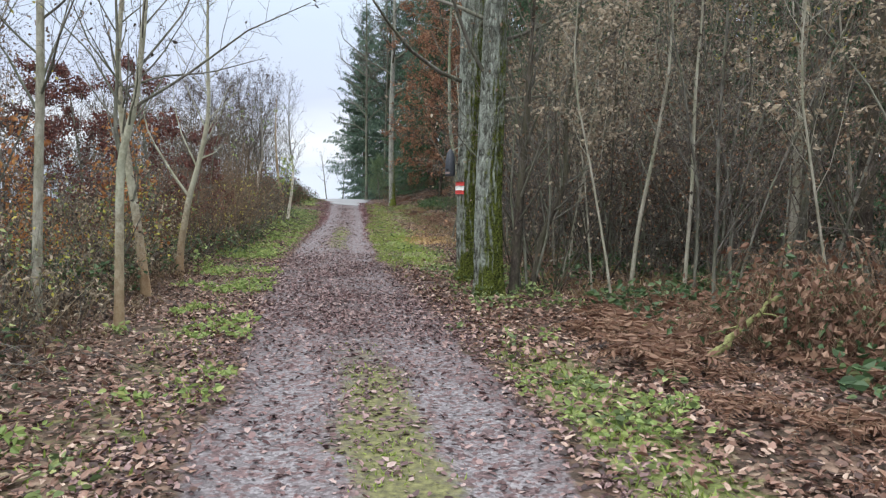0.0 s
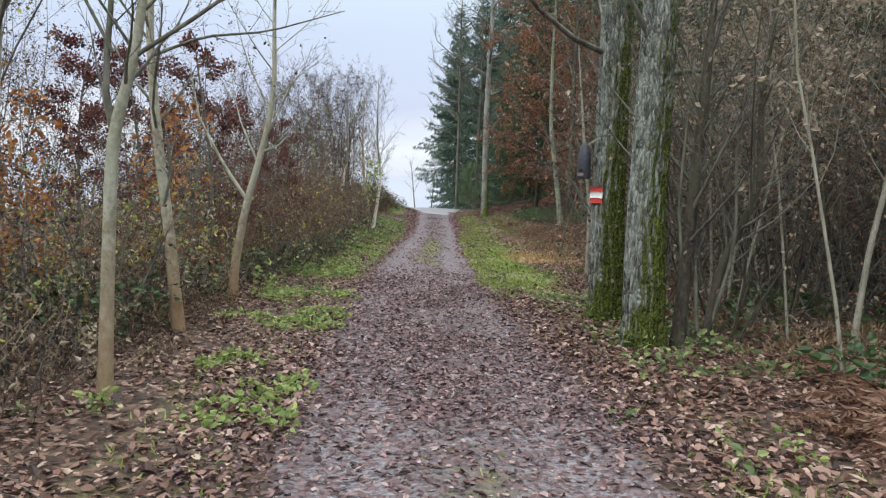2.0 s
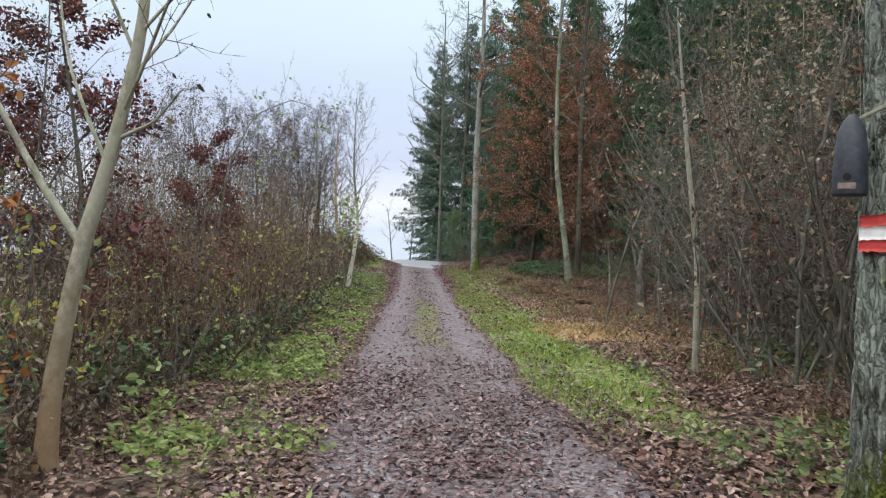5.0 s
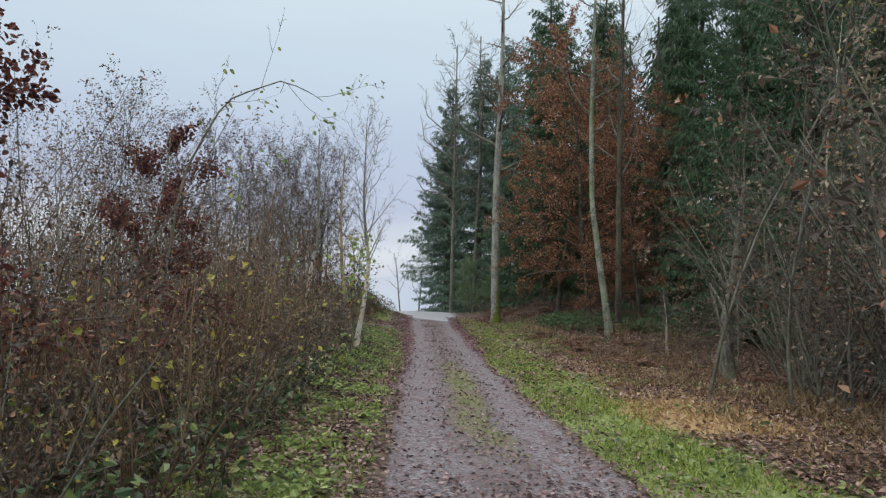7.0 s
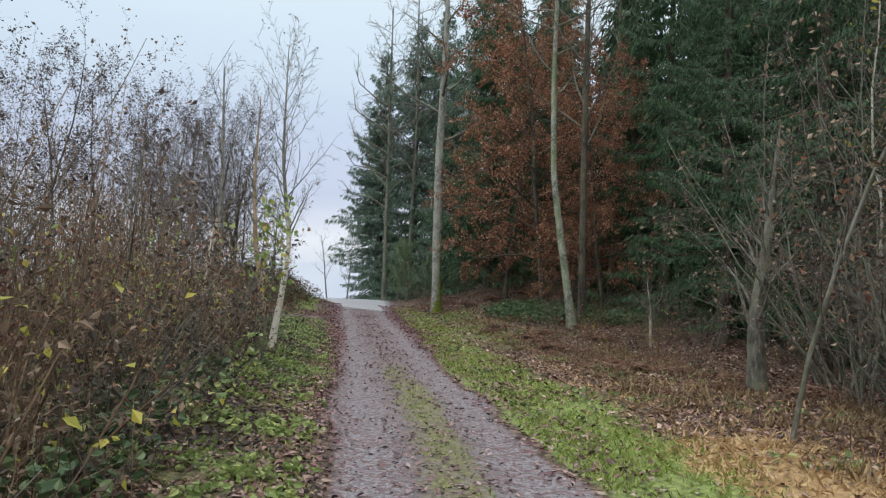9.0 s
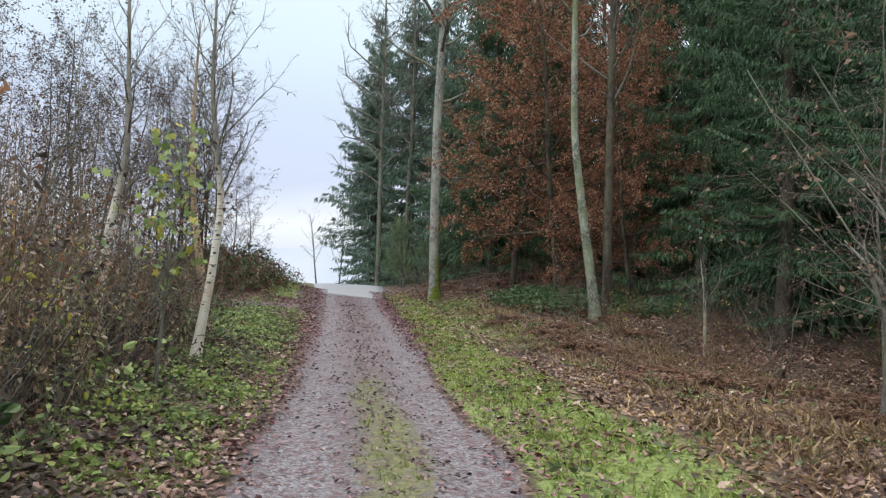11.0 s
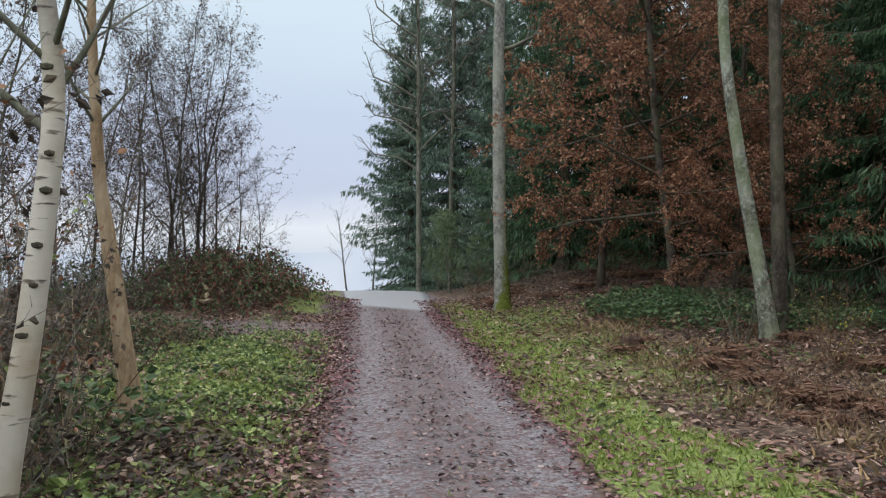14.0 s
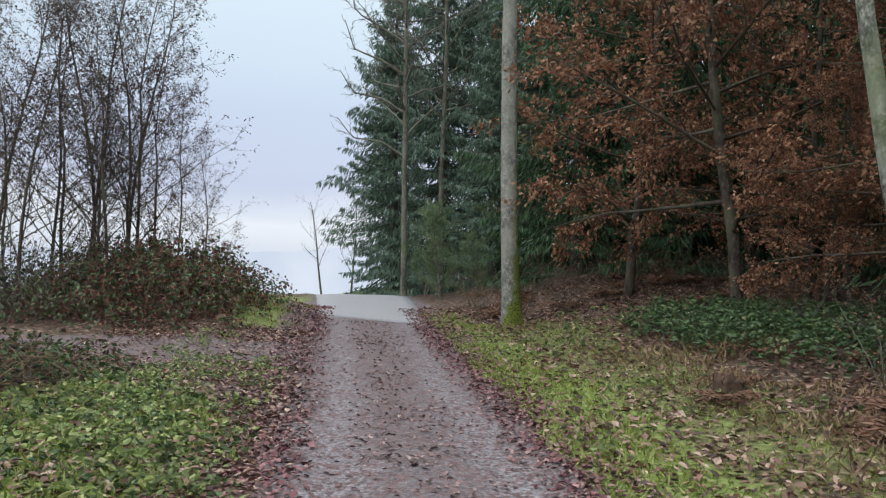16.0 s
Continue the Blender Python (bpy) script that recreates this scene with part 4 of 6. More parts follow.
hero("young_maple", "straight grey-green young trunk among dry stalks", [(-4.32, 7.85), (-4.27, 7.85, 1.2), (-4.22, 7.85, 2.4), (-4.2, 7.9, 4.5), (-4.2, 7.9, 7)], (0.055, 0.048, 0.043, 0.032, 0.01), M_PALE)
hero("birch", "thin white birch on the grassy verge", [(-6.1, 29.05), (-6.04, 29.05, 0.48), (-5.96, 29.05, 0.95), (-5.9, 29.05, 1.55), (-5.86, 29.05, 2.0), (-5.95, 29.05, 2.6), (-6.05, 29.05, 3.4), (-6.05, 29.05, 5.4)], (0.07, 0.058, 0.052, 0.047, 0.043, 0.034, 0.026, 0.006), M_BIRCH,
     [([(-5.87, 29.05, 1.82), (-6.15, 29.05, 2.05), (-6.45, 29.05, 2.22), (-6.7, 29.05, 2.6)], 0.026)], ((160, 0.045, M_ROWANLEAF, dict(droop=1.0)),), limb_from=0.36, S=dict(MAPLE_S, kids=(30, 8, 5), ratio=(0.3, 0.42, 0.45)), limb_mat=(M_STEM, M_TWIG))
hero("dead_tree", "half-dead trunk with peeled orange wood at its foot", [(-6.8, 32.0), (-6.91, 32.0, 0.66), (-7.04, 32.0, 1.46), (-7.14, 32.0, 2.0), (-7.24, 32, 3.4), (-7.2, 32, 5.2)], (0.10, 0.075, 0.062, 0.05, 0.035, 0.01), M_DEADWOOD, limb_from=0.45, limb_mat=(M_STEM, M_TWIG))
hero("birch", "thin pale birch stem in the thicket", [(-7.4, 29.2), (-7.3, 29.2, 1.5), (-7.1, 29.2, 2.6), (-7.2, 29.2, 5.0)], (0.06, 0.05, 0.04, 0.01), M_BIRCH, limb_from=0.4, limb_mat=(M_STEM, M_TWIG))
hero("hazel", "slim arching hazel shoot with hanging yellow-green leaves", [(-6.1, 19.0), (-6.0, 19.1, 1.2), (-5.9, 19.2, 2.4), (-5.6, 19.4, 3.2), (-5.1, 19.7, 3.5), (-4.7, 20.0, 3.35)], (0.016, 0.014, 0.012, 0.009, 0.006, 0.003), M_STEM, leaves=((70, 0.065, M_LIME, dict(droop=1.2, oval=True)),), limb_from=0.5, flare=0.1, S=dict(MAPLE_S, kids=(7, 3, 2)))
hero("maple_sapling", "maple sapling with large yellow-green leaves", [(-5.75, 26.8), (-5.7, 26.8, 0.9), (-5.62, 26.75, 1.7), (-5.6, 26.7, 2.3)], (0.018, 0.014, 0.01, 0.004), M_STEM, [([(-5.72, 26.8, 0.8), (-5.9, 26.7, 1.4), (-6.2, 26.6, 1.9)], 0.01)], ((120, 0.085, M_LIME, dict(droop=0.6, maple=True, spread=0.08)), (30, 0.085, M_YELLOW, dict(droop=0.6, name="yellow_leaves", maple=True))), limb_from=0.4)

bir = [o for o in scene.objects if o.name == "birch"][0]
for kx, kz, kr in ((-6.02, 0.75, 0.02), (-5.97, 1.02, 0.024), (-5.93, 1.22, 0.018), (-5.92, 1.38, 0.022), (-5.89, 1.6, 0.024), (-5.88, 1.75, 0.02), (-5.9, 2.1, 0.024)):
    bm = bmesh.new()
    bmesh.ops.create_icosphere(bm, subdivisions=1, radius=1.0, matrix=Matrix.Translation((kx + 0.012 - bir.location.x, -0.05 + 0.006 * kz, kz - bir.location.z)) @ Matrix.Diagonal((kr * 1.3, kr * 0.6, kr * 0.75, 1)))
    part("knot", bm, M_DARKBARK, bir, "black branch scar")

# ---- tall beeches at the top of the rise ----
BEECH_S = style(4, kids=(16, 6, 4), ratio=(0.2, 0.45, 0.45), ang=(1.15, 0.7, 0.7), up=(0.0, 0.05, 0.04, 0.02), min=0.005)
hero("beech", "tall straight grey beech with a mossy foot", [(-3.13, 45.4), (-3.2, 45.4, 1.5), (-3.25, 45.4, 3), (-3.3, 45.4, 6.5), (-3.2, 45.5, 12), (-3.3, 45.5, 18)], (0.21, 0.18, 0.17, 0.15, 0.1, 0.03), M_BEECHFOOT, sides=20, limb_from=0.38, S=BEECH_S, flare=0.35)
hero("beech", "slender bending beech with grey-green bark", [(0.88, 38.5), (0.71, 38.5, 1.3), (0.51, 38.6, 2.6), (0.36, 38.6, 3.6), (0.18, 38.6, 4.8), (0.10, 38.7, 8), (0.2, 38.8, 16)], (0.15, 0.12, 0.11, 0.1, 0.09, 0.075, 0.02), M_BEECH, sides=16, limb_from=0.45, S=BEECH_S)

# ---- spruces ----
SPR = spruce("spruce", "tall dark green spruce with drooping boughs", 17, 3.2, M_NEEDLE, at(4.5, 41.2), 2.2, 0.06, 0.46)
SPR_B = spruce("spruce", "dark spruce with ragged hanging boughs", 15, 2.9, M_NEEDLE, at(4.7, 36.6), 3.4, 0.13, 0.29)
SPR_C = spruce("spruce", "dark spruce deep in the wood", 15, 3.2, M_NEEDLE, at(15.5, 9), 0.8, 0.01, 0.9)
SPR_FAR = spruce("spruce", "spruce standing beyond the crest, bluish haze put into its needle colour", 16.5, 3.5, M_NEEDLEHAZE, at(-6.8, 63.4), 2.0, 0.015, 0.55)
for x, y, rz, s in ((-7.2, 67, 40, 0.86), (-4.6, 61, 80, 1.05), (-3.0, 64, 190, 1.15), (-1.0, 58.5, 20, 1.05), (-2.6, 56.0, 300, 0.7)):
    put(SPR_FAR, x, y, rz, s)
for x, y, rz, s in ((-0.8, 51.0, 50, 1.05), (1.9, 50, 120, 1.0), (7.6, 42, 310, 1.05)):
    put(SPR, x, y, rz, s)
for x, y, rz, s in ((4.9, 31.8, 50, 1.05), (8.2, 37, 120, 1.1), (6.6, 28.2, 200, 1.0), (7.4, 24.0, 300, 0.95)):
    put(SPR_B, x, y, rz, s)
for x, y, rz, s in ((9.5, 29, 200, 1.1), (12, 34, 310, 1.1), (13, 25, 20, 1.15), (15.5, 20, 77, 1.15), (16.5, 14.5, 140, 1.15), (17, 3.5, 45, 1.1), (12, 41, 45, 1.2), (5.4, 49, 10, 1.1), (8.6, 47, 70, 1.1), (2.6, 56, 60, 1.1), (6.5, 55, 160, 1.1), (10.5, 53, 260, 1.1), (0.4, 55, 33, 1.0), (14.5, 30, 33, 1.1), (19, 8.5, 33, 1.2), (18.5, 25, 80, 1.2), (9.6, 44, 15, 1.2), (13, 47.5, 60, 1.2), (16, 38, 140, 1.2), (11, 58, 200, 1.15), (15, 53, 250, 1.2), (20, 44, 300, 1.2), (18.5, 33, 10, 1.2), (8, 61, 80, 1.2), (3.8, 60, 120, 1.15), (9, 33.5, 160, 1.0), (10.5, 38.5, 30, 1.1), (23, 36, 0, 1.3), (24, 28, 50, 1.3)):
    put(SPR_C, x, y, rz, s)
YS = spruce("young_spruce", "small dark spruce on the leafy bank", 4.5, 1.7, M_NEEDLE, at(0.6, 53.2), 0.55, 0.0, 0.95)
for x, y, rz, s in ((2.8, 52.4, 40, 0.9), (4.4, 53.6, 90, 1.1), (-1.6, 54.4, 150, 0.8), (6.6, 51.5, 220, 1.0), (3.4, 48.6, 310, 0.6), (8.6, 50, 20, 1.1), (7.2, 34.2, 20, 0.9), (5.8, 38.2, 200, 0.8)):
    put(YS, x, y, rz, s)
BARE_S = dict(BEECH_S, kids=(26, 9, 5), ratio=(0.22, 0.4, 0.45), min=0.010, up=(0.0, 0.06, 0.06, 0.03))
hero("bare_tree", "tall bare pale-stemmed tree reaching out beside the far spruces", [(-6.0, 57.6), (-6.05, 57.6, 4), (-6.1, 57.6, 9), (-6.2, 57.6, 17)], (0.12, 0.10, 0.08, 0.03), M_STEM,
     [([(-6.1, 57.6, z0), (-6.9, 57.5, z0 + 0.5), (-8.0, 57.4, z0 + 0.7 * q), (-9.0 + 0.5 * q, 57.3, z0 + 1.5 * q)], 0.06) for z0, q in ((7.2, 1.0), (8.6, 1.3), (9.8, 1.6), (11.2, 2.0), (5.6, 0.9))], limb_from=0.35, S=BARE_S, limb_mat=(M_STEM, M_TWIG))
hero("bare_tree", "bare tree with upswept limbs among the far spruces", [(-4.7, 58.6), (-4.7, 58.6, 5), (-4.6, 58.6, 10), (-4.8, 58.6, 18)], (0.11, 0.09, 0.07, 0.03), M_STEM, limb_from=0.35, S=BARE_S, limb_mat=(M_STEM, M_TWIG))

# ---- copper beeches behind the tall trunks ----
COP_S = style(4, kids=(36, 8, 4), ratio=(0.38, 0.42, 0.45), ang=(1.35, 0.7, 0.65), up=(0.01, 0.0, -0.02, -0.02), wob=(0.04, 0.08, 0.12, 0.16), min=0.004)
COP_S["from"] = (0.12, 0.12, 0.1)
COP = bare_tree("copper_beech", "beech still full of rust-brown autumn leaves", 12, 0.12, (M_DARKBARK, M_DARKBARK, M_DARKBARK), COP_S, ((17000, 0.105, M_COPPER, dict(droop=0.5, width=0.62, spread=0.07)),), (-0.04, 0, 1), at(0.7, 43.4))
for x, y, rz, s in ((-0.3, 47.2, 200, 0.95), (2.3, 40.8, 30, 0.62), (2.7, 45.0, 120, 0.8), (1.5, 42.0, 160, 0.34)):
    put(COP, x, y, rz, s)
WINE_S = style(4, kids=(24, 7, 5), ratio=(0.34, 0.4, 0.45), ang=(1.2, 0.7, 0.65), up=(0.01, 0.0, 0.0, 0.0), min=0.003, cone=True)
WINE_S["from"] = (0.1, 0.15, 0.1)
WINE = bare_tree("young_beech", "young beech holding dark wine-red leaves", 4.4, 0.045, (M_STEM, M_TWIG, M_TWIG), WINE_S, ((6800, 0.062, M_WINE, dict(droop=0.3, spread=0.05, oval=True)),), m=at(-6.4, 16.5))
for x, y, rz, s in ((-7.8, 14.4, 90, 0.9), (-8.6, 18, 10, 1.0), (-6.5, 19.6, 200, 0.72)):
    put(WINE, x, y, rz, s)
ORA = bare_tree("young_beech", "young beech with bright orange-brown leaves", 2.9, 0.03, (M_STEM, M_TWIG, M_TWIG), WINE_S, ((650, 0.085, M_ORANGE, dict(droop=0.4, oval=True)),), m=at(-5.5, 12.6))
for x, y, rz, s in ((-6.0, 10.6, 130, 1.0), (-6.9, 9.2, 10, 0.9), (-5.2, 9.6, 80, 0.55)):
    put(ORA, x, y, rz, s)

# ---- thickets of thin bare trees ----
SAP_S = style(4, thin=0.42, kids=(15, 4, 3), ratio=(0.3, 0.42, 0.45), ang=(0.7, 0.65, 0.6), up=(0.03, 0.07, 0.05, 0.03), wob=(0.07, 0.16, 0.2, 0.24), min=0.0018)
SAPS = []
for k in range(5):
    mats = ((M_STEM, M_TWIG, M_TWIG), (M_PALE, M_STEM, M_PALE), (M_STEM, M_TWIGRED, M_TWIGRED), (M_STEM, M_TWIG, M_TWIG), (M_PALE, M_STEM, M_TWIG))[k]
    lv = (((380, 0.05, M_GREYLEAF, dict(droop=0.8)),), ((620, 0.075, M_PALELEAF, dict(droop=0.8)),), ((360, 0.055, M_DEADLEAF, dict(droop=0.8)),), ((480, 0.052, M_GREYLEAF, dict(droop=0.8)),), ((70, 0.08, M_YELLOW, dict(droop=0.8)),))[k]
    lab = ("thin bare sapling with fine upright twigs", "thin grey sapling hung with pale withered leaves", "brown-twigged sapling with withered leaves", "bare sapling with small dark withered leaves", "pale sapling holding a few yellow leaves")[k]
    S = dict(SAP_S, kids=(19 + k, 4, 2), wob=(0.05 + 0.012 * k, 0.12, 0.16, 0.2))
    S["from"] = (0.12 if k in (0, 2, 3) else 0.3, 0.2, 0.15)
    SAPS.append((bare_tree("sapling", lab, 4.6 + 0.3 * k, 0.015 + 0.002 * k, mats, S, lv, (0.06, 0.03, 1), group="bare saplings of the thicket"), k))

BRUSH_S = style(4, thin=0.42, kids=(16, 8, 6), ratio=(0.5, 0.5, 0.45), ang=(0.9, 0.7, 0.7), up=(0.02, 0.03, 0.0, 0.0), wob=(0.1, 0.18, 0.22, 0.25), seg=(6, 5, 2, 1), min=0.0018)
BRUSH_S["from"] = (0.04, 0.1, 0.1)


def brush(label, mats, leaves, stems=5, height=3.0):
    """A bush of several stems from one stool, twiggy down to the ground."""
    ob = thing("bush", label, "bush", Matrix(), "bushes along the track")
    out = [[], [], [], []]
    for k in range(stems):
        a = k * 6.283 / stems + rng.normal(0, 0.3)
        grow(np.array((0.12 * math.cos(a), 0.12 * math.sin(a), -0.06)), unit(np.array((0.45 * math.cos(a), 0.45 * math.sin(a), 1.0))), height * rng.uniform(0.7, 1.1), 0.015, 0, dict(BRUSH_S, kids=(7, 4, 2)), out)
    wood_parts(ob, out, mats, "stem", 5)
    for kind in leaves:
        leaf_part(ob, sum(out[2:], []), *kind[:3], **kind[3])
    return ob


BUSH = [brush("dense leafless bush of grey-brown twigs", (M_STEM, M_TWIGRED, M_TWIGRED), ((460, 0.05, M_DEADLEAF, dict(droop=0.5)),), 6, 3.4),
        brush("tangled brown bush with clinging withered leaves", (M_STEM, M_TWIG, M_TWIG), ((520, 0.06, M_GREYLEAF, dict(droop=0.5)), (160, 0.06, M_COPPER, dict(droop=0.5, name="rust_leaves"))), 5, 2.6),
        brush("low reddish-brown bush of dry shoots", (M_STALK, M_TWIGRED, M_STALK), ((260, 0.05, M_DEADLEAF, dict(droop=0.5)), (50, 0.07, M_YELLOW, dict(droop=0.6, name="yellow_leaves"))), 7, 1.7),
        brush("bush with fading green and yellow leaves", (M_STEM, M_TWIG, M_TWIG), ((190, 0.07, M_GREEN, dict(droop=0.5, spread=0.08, oval=True)), (260, 0.065, M_PALELEAF, dict(droop=0.6, name="withered_leaves", oval=True)), (110, 0.07, M_YELLOW, dict(droop=0.6, name="yellow_leaves", oval=True))), 6, 1.9)]

taken = [(-3.5, 8.0), (-4.28, 10.7), (-4.58, 12.9), (-4.28, 7.85), (-6.1, 29.05), (-6.8, 32.0), (-5.7, 26.8), (0.46, 12.95), (0.7, 11.25)]
used = set()


def sow(protos, count, x0, x1, y0, y1, gap, smin, smax, keep):
    """Copies strewn over a stretch of the plan, x counted from the middle of the track."""
    made = tries = 0
    while made < count and tries < count * 40:
        tries += 1
        u, y = rng.uniform(x0, x1), rng.uniform(y0, y1)
        x = u + float(track(y))
        if not keep(u, x, y) or any((x - a) ** 2 + (y - b) ** 2 < gap * gap for a, b in taken):
            continue
        taken.append((x, y))
        p = protos[rng.integers(0, len(protos))]
        rz, s = rng.uniform(0, 360), rng.uniform(smin, smax)
        if p not in used:
            used.add(p)
            p.matrix_basis = at(x, y, rz, s)
        else:
            put(p, x, y, rz, s)
        made += 1


sap = [p for p, _ in SAPS]
everywhere = lambda u, x, y: True
edge = lambda y: np.interp(y, (5, 8, 13, 16.5, 28, 34), (-2.9, -2.65, -2.85, -1.95, -2.05, -2.1))
left_ok = lambda u, x, y: u < edge(y) - 0.45 and not (y > 31 and u > -4.2)
set_back = lambda u, x, y: left_ok(u, x, y) and u < edge(y) - 1.5
sow([sap[0], sap[2], sap[3]], 44, -6.8, -2.3, 9, 36, 0.35, 0.6, 0.85, set_back)
sow([sap[0], sap[2], sap[3], sap[4]], 22, -9, -3.6, 3, 12, 0.5, 0.7, 1.1, left_ok)
sow([sap[0], sap[2], sap[3]], 34, -11, -6, 5, 34, 0.6, 0.75, 1.0, left_ok)
sow([sap[0], sap[3], sap[2]], 44, -8.5, -3.6, 17, 33, 0.3, 0.62, 0.9, set_back)
sow([BUSH[2], BUSH[1]], 34, -4.4, -2.4, 14, 33, 0.5, 0.55, 0.95, left_ok)
sow([BUSH[1], BUSH[2]], 12, -7, -3.2, 3, 20, 0.7, 0.6, 1.0, left_ok)
sow([BUSH[0], BUSH[1]], 20, -17, -8, 8, 44, 1.4, 1.25, 1.9, lambda u, x, y: u < -9 or y < 30)
sow([BUSH[3]], 34, -6.5, -2.6, 4, 33, 0.6, 0.5, 0.95, left_ok)
sow([sap[0], sap[3]], 20, -11, -3.6, 30, 40, 0.5, 0.7, 1.05, lambda u, x, y: u < -4.5)
sow([BUSH[0], BUSH[1]], 13, -10, -4.4, 28, 40, 0.7, 0.8, 1.2, lambda u, x, y: u < -4.6 - 1.2 * (y > 36))
sow([BUSH[1], BUSH[2]], 18, 5.2, 9.5, 31, 41, 0.7, 0.35, 0.75, everywhere)
right_ok = lambda u, x, y: u > 3.6 + 0.9 * smooth(24, 30, y) + 1.2 * smooth(9, 6, y)
sow([sap[1], sap[2], sap[3], sap[2], sap[1]], 54, 3.4, 9, 8, 24, 0.5, 0.9, 1.5, right_ok)
sow([sap[1], sap[2], sap[4]], 46, 7, 15, 5, 28, 0.6, 1.2, 1.9, everywhere)
sow([sap[0], sap[2], sap[3]], 7, 6.2, 9, 24, 31, 0.7, 1.0, 1.5, everywhere)
sow([BUSH[0], BUSH[1]], 48, 3.7, 9.5, 14, 31, 0.55, 1.1, 1.75, lambda u, x, y: u > np.interp(y, (14, 20, 24, 28, 31), (3.8, 4.1, 4.8, 6.3, 7.8)))
sow([BUSH[0], BUSH[1]], 14, 6.5, 13, 6, 20, 1.2, 1.0, 1.9, everywhere)
sow(sap, 8, 5, 14, 2, 9, 0.8, 1.0, 1.5, lambda u, x, y: u > 5.5)

sow([BUSH[2], BUSH[1]], 12, 2.6, 8.5, 46, 53, 0.8, 0.35, 0.65, everywhere)

for x, y, rz, s, k in ((-10.6, 47.0, 30, 0.9, 1), (-12.2, 46.9, 130, 1.0, 1), (-13.8, 46.4, 230, 1.0, 0), (-15.6, 46.0, 330, 1.0, 1), (-9.9, 47.6, 80, 0.7, 1)):
    put(BUSH[k], x, y, rz, s)

for x, y, rz, s in ((3.1, 27.0, 40, 1.5), (2.5, 24.8, 160, 1.4), (3.9, 29.2, 280, 1.5), (4.2, 25.6, 90, 1.7)):
    put(BUSH[0], x, y, rz, s)

# hazels by the oaks and the withered brush behind them
HAZ = brush("tall dark hazel bush hung with pale withered leaves", (M_DARKBARK, M_TWIG, M_TWIG), ((420, 0.06, M_DEADLEAF, dict(droop=0.9)), (380, 0.065, M_PALELEAF, dict(droop=0.9, name="pale_leaves"))), 7, 4.4)
HAZ.matrix_basis = at(1.75, 11.9)
for x, y, rz, s in ((3.2, 23.4, 200, 1.2), (2.2, 21.4, 20, 1.0), (2.9, 13.6, 120, 1.1), (1.5, 15.0, 220, 1.0), (4.6, 12.4, 300, 1.15), (2.4, 17.4, 60, 1.05), (6.4, 10.6, 10, 1.2), (4.9, 15.6, 180, 1.2)):
    put(HAZ, x, y, rz, s)

# single stems that stand out on the right
hero("sapling", "thin pale sapling leaning over the fern", [(2.85, 11.3), (2.95, 11.3, 1.0), (3.15, 11.3, 2.2), (3.3, 11.3, 3.2), (3.4, 11.4, 6)], (0.035, 0.03, 0.026, 0.022, 0.008), M_PALE)
hero("sapling", "thin pale upright sapling in the wood", [(3.55, 10.9), (3.6, 10.9, 1.5), (3.58, 10.9, 3), (3.7, 10.9, 6)], (0.03, 0.025, 0.022, 0.008), M_PALE)
hero("ash", "pale twin-stemmed trunk deeper in the wood", [(6.2, 13.3), (6.25, 13.3, 1.5), (6.2, 13.3, 4), (6.3, 13.3, 9)], (0.09, 0.08, 0.07, 0.02), M_PALE, [([(6.2, 13.25, 0.2), (6.42, 13.2, 1.6), (6.45, 13.2, 4), (6.6, 13.2, 8)], 0.08)])
hero("hazel", "dark multi-stemmed hazel beside the grey oak", [(1.35, 11.4), (1.5, 11.4, 0.8), (1.85, 11.4, 1.6), (1.8, 11.4, 2.6), (2.0, 11.4, 4.5)], (0.05, 0.045, 0.04, 0.034, 0.008), M_DARKBARK,
     [([(1.3, 11.4, 0.0), (1.2, 11.4, 1.2), (1.15, 11.4, 2.6), (1.3, 11.3, 4)], 0.03), ([(1.4, 11.4, 0.0), (1.62, 11.3, 1.0), (1.55, 11.3, 2.2), (1.9, 11.2, 3.6)], 0.028), ([(1.2, 11.4, 0), (1.0, 11.3, 1.4), (1.05, 11.2, 3.0)], 0.03)], ((300, 0.07, M_DEADLEAF, dict(droop=0.8)),), limb_from=0.2, S=dict(MAPLE_S, kids=(30, 8, 5), ratio=(0.36, 0.42, 0.45)))
hero("hazel", "slim dark hazel stem close to the oak", [(1.08, 11.35), (1.14, 11.35, 1.2), (1.2, 11.35, 2.4), (1.3, 11.4, 4.8)], (0.075, 0.066, 0.056, 0.012), M_DARKBARK, limb_from=0.25, leaves=((160, 0.065, M_DEADLEAF, dict(droop=0.8)),), S=dict(MAPLE_S, kids=(26, 8, 5), ratio=(0.36, 0.42, 0.45)))
hero("ash", "grey-barked trunk standing in the brown brush", [(1.75, 27.8), (1.72, 27.8, 1.1), (1.85, 27.8, 2.0), (2.1, 27.9, 4.2)], (0.15, 0.12, 0.08, 0.012), M_STEM, limb_from=0.2)
hero("sapling", "small pale forked sapling at the wood's edge", [(1.75, 33.4), (1.72, 33.4, 0.7), (1.7, 33.4, 1.1), (1.6, 33.4, 1.7)], (0.035, 0.03, 0.02, 0.006), M_PALE, [([(1.7, 33.4, 0.9), (1.95, 33.4, 1.25), (2.0, 33.4, 1.6)], 0.016), ([(1.7, 33.4, 0.95), (1.4, 33.4, 1.2), (1.2, 33.4, 1.3)], 0.014)], limb_from=0.4)
hero("old_spruce", "dark trunk close behind the bending beech", [(1.25, 39.0), (1.2, 39, 3), (1.15, 39, 8), (1.2, 39, 14)], (0.13, 0.11, 0.09, 0.03), M_DARKBARK, limb_from=0.4)
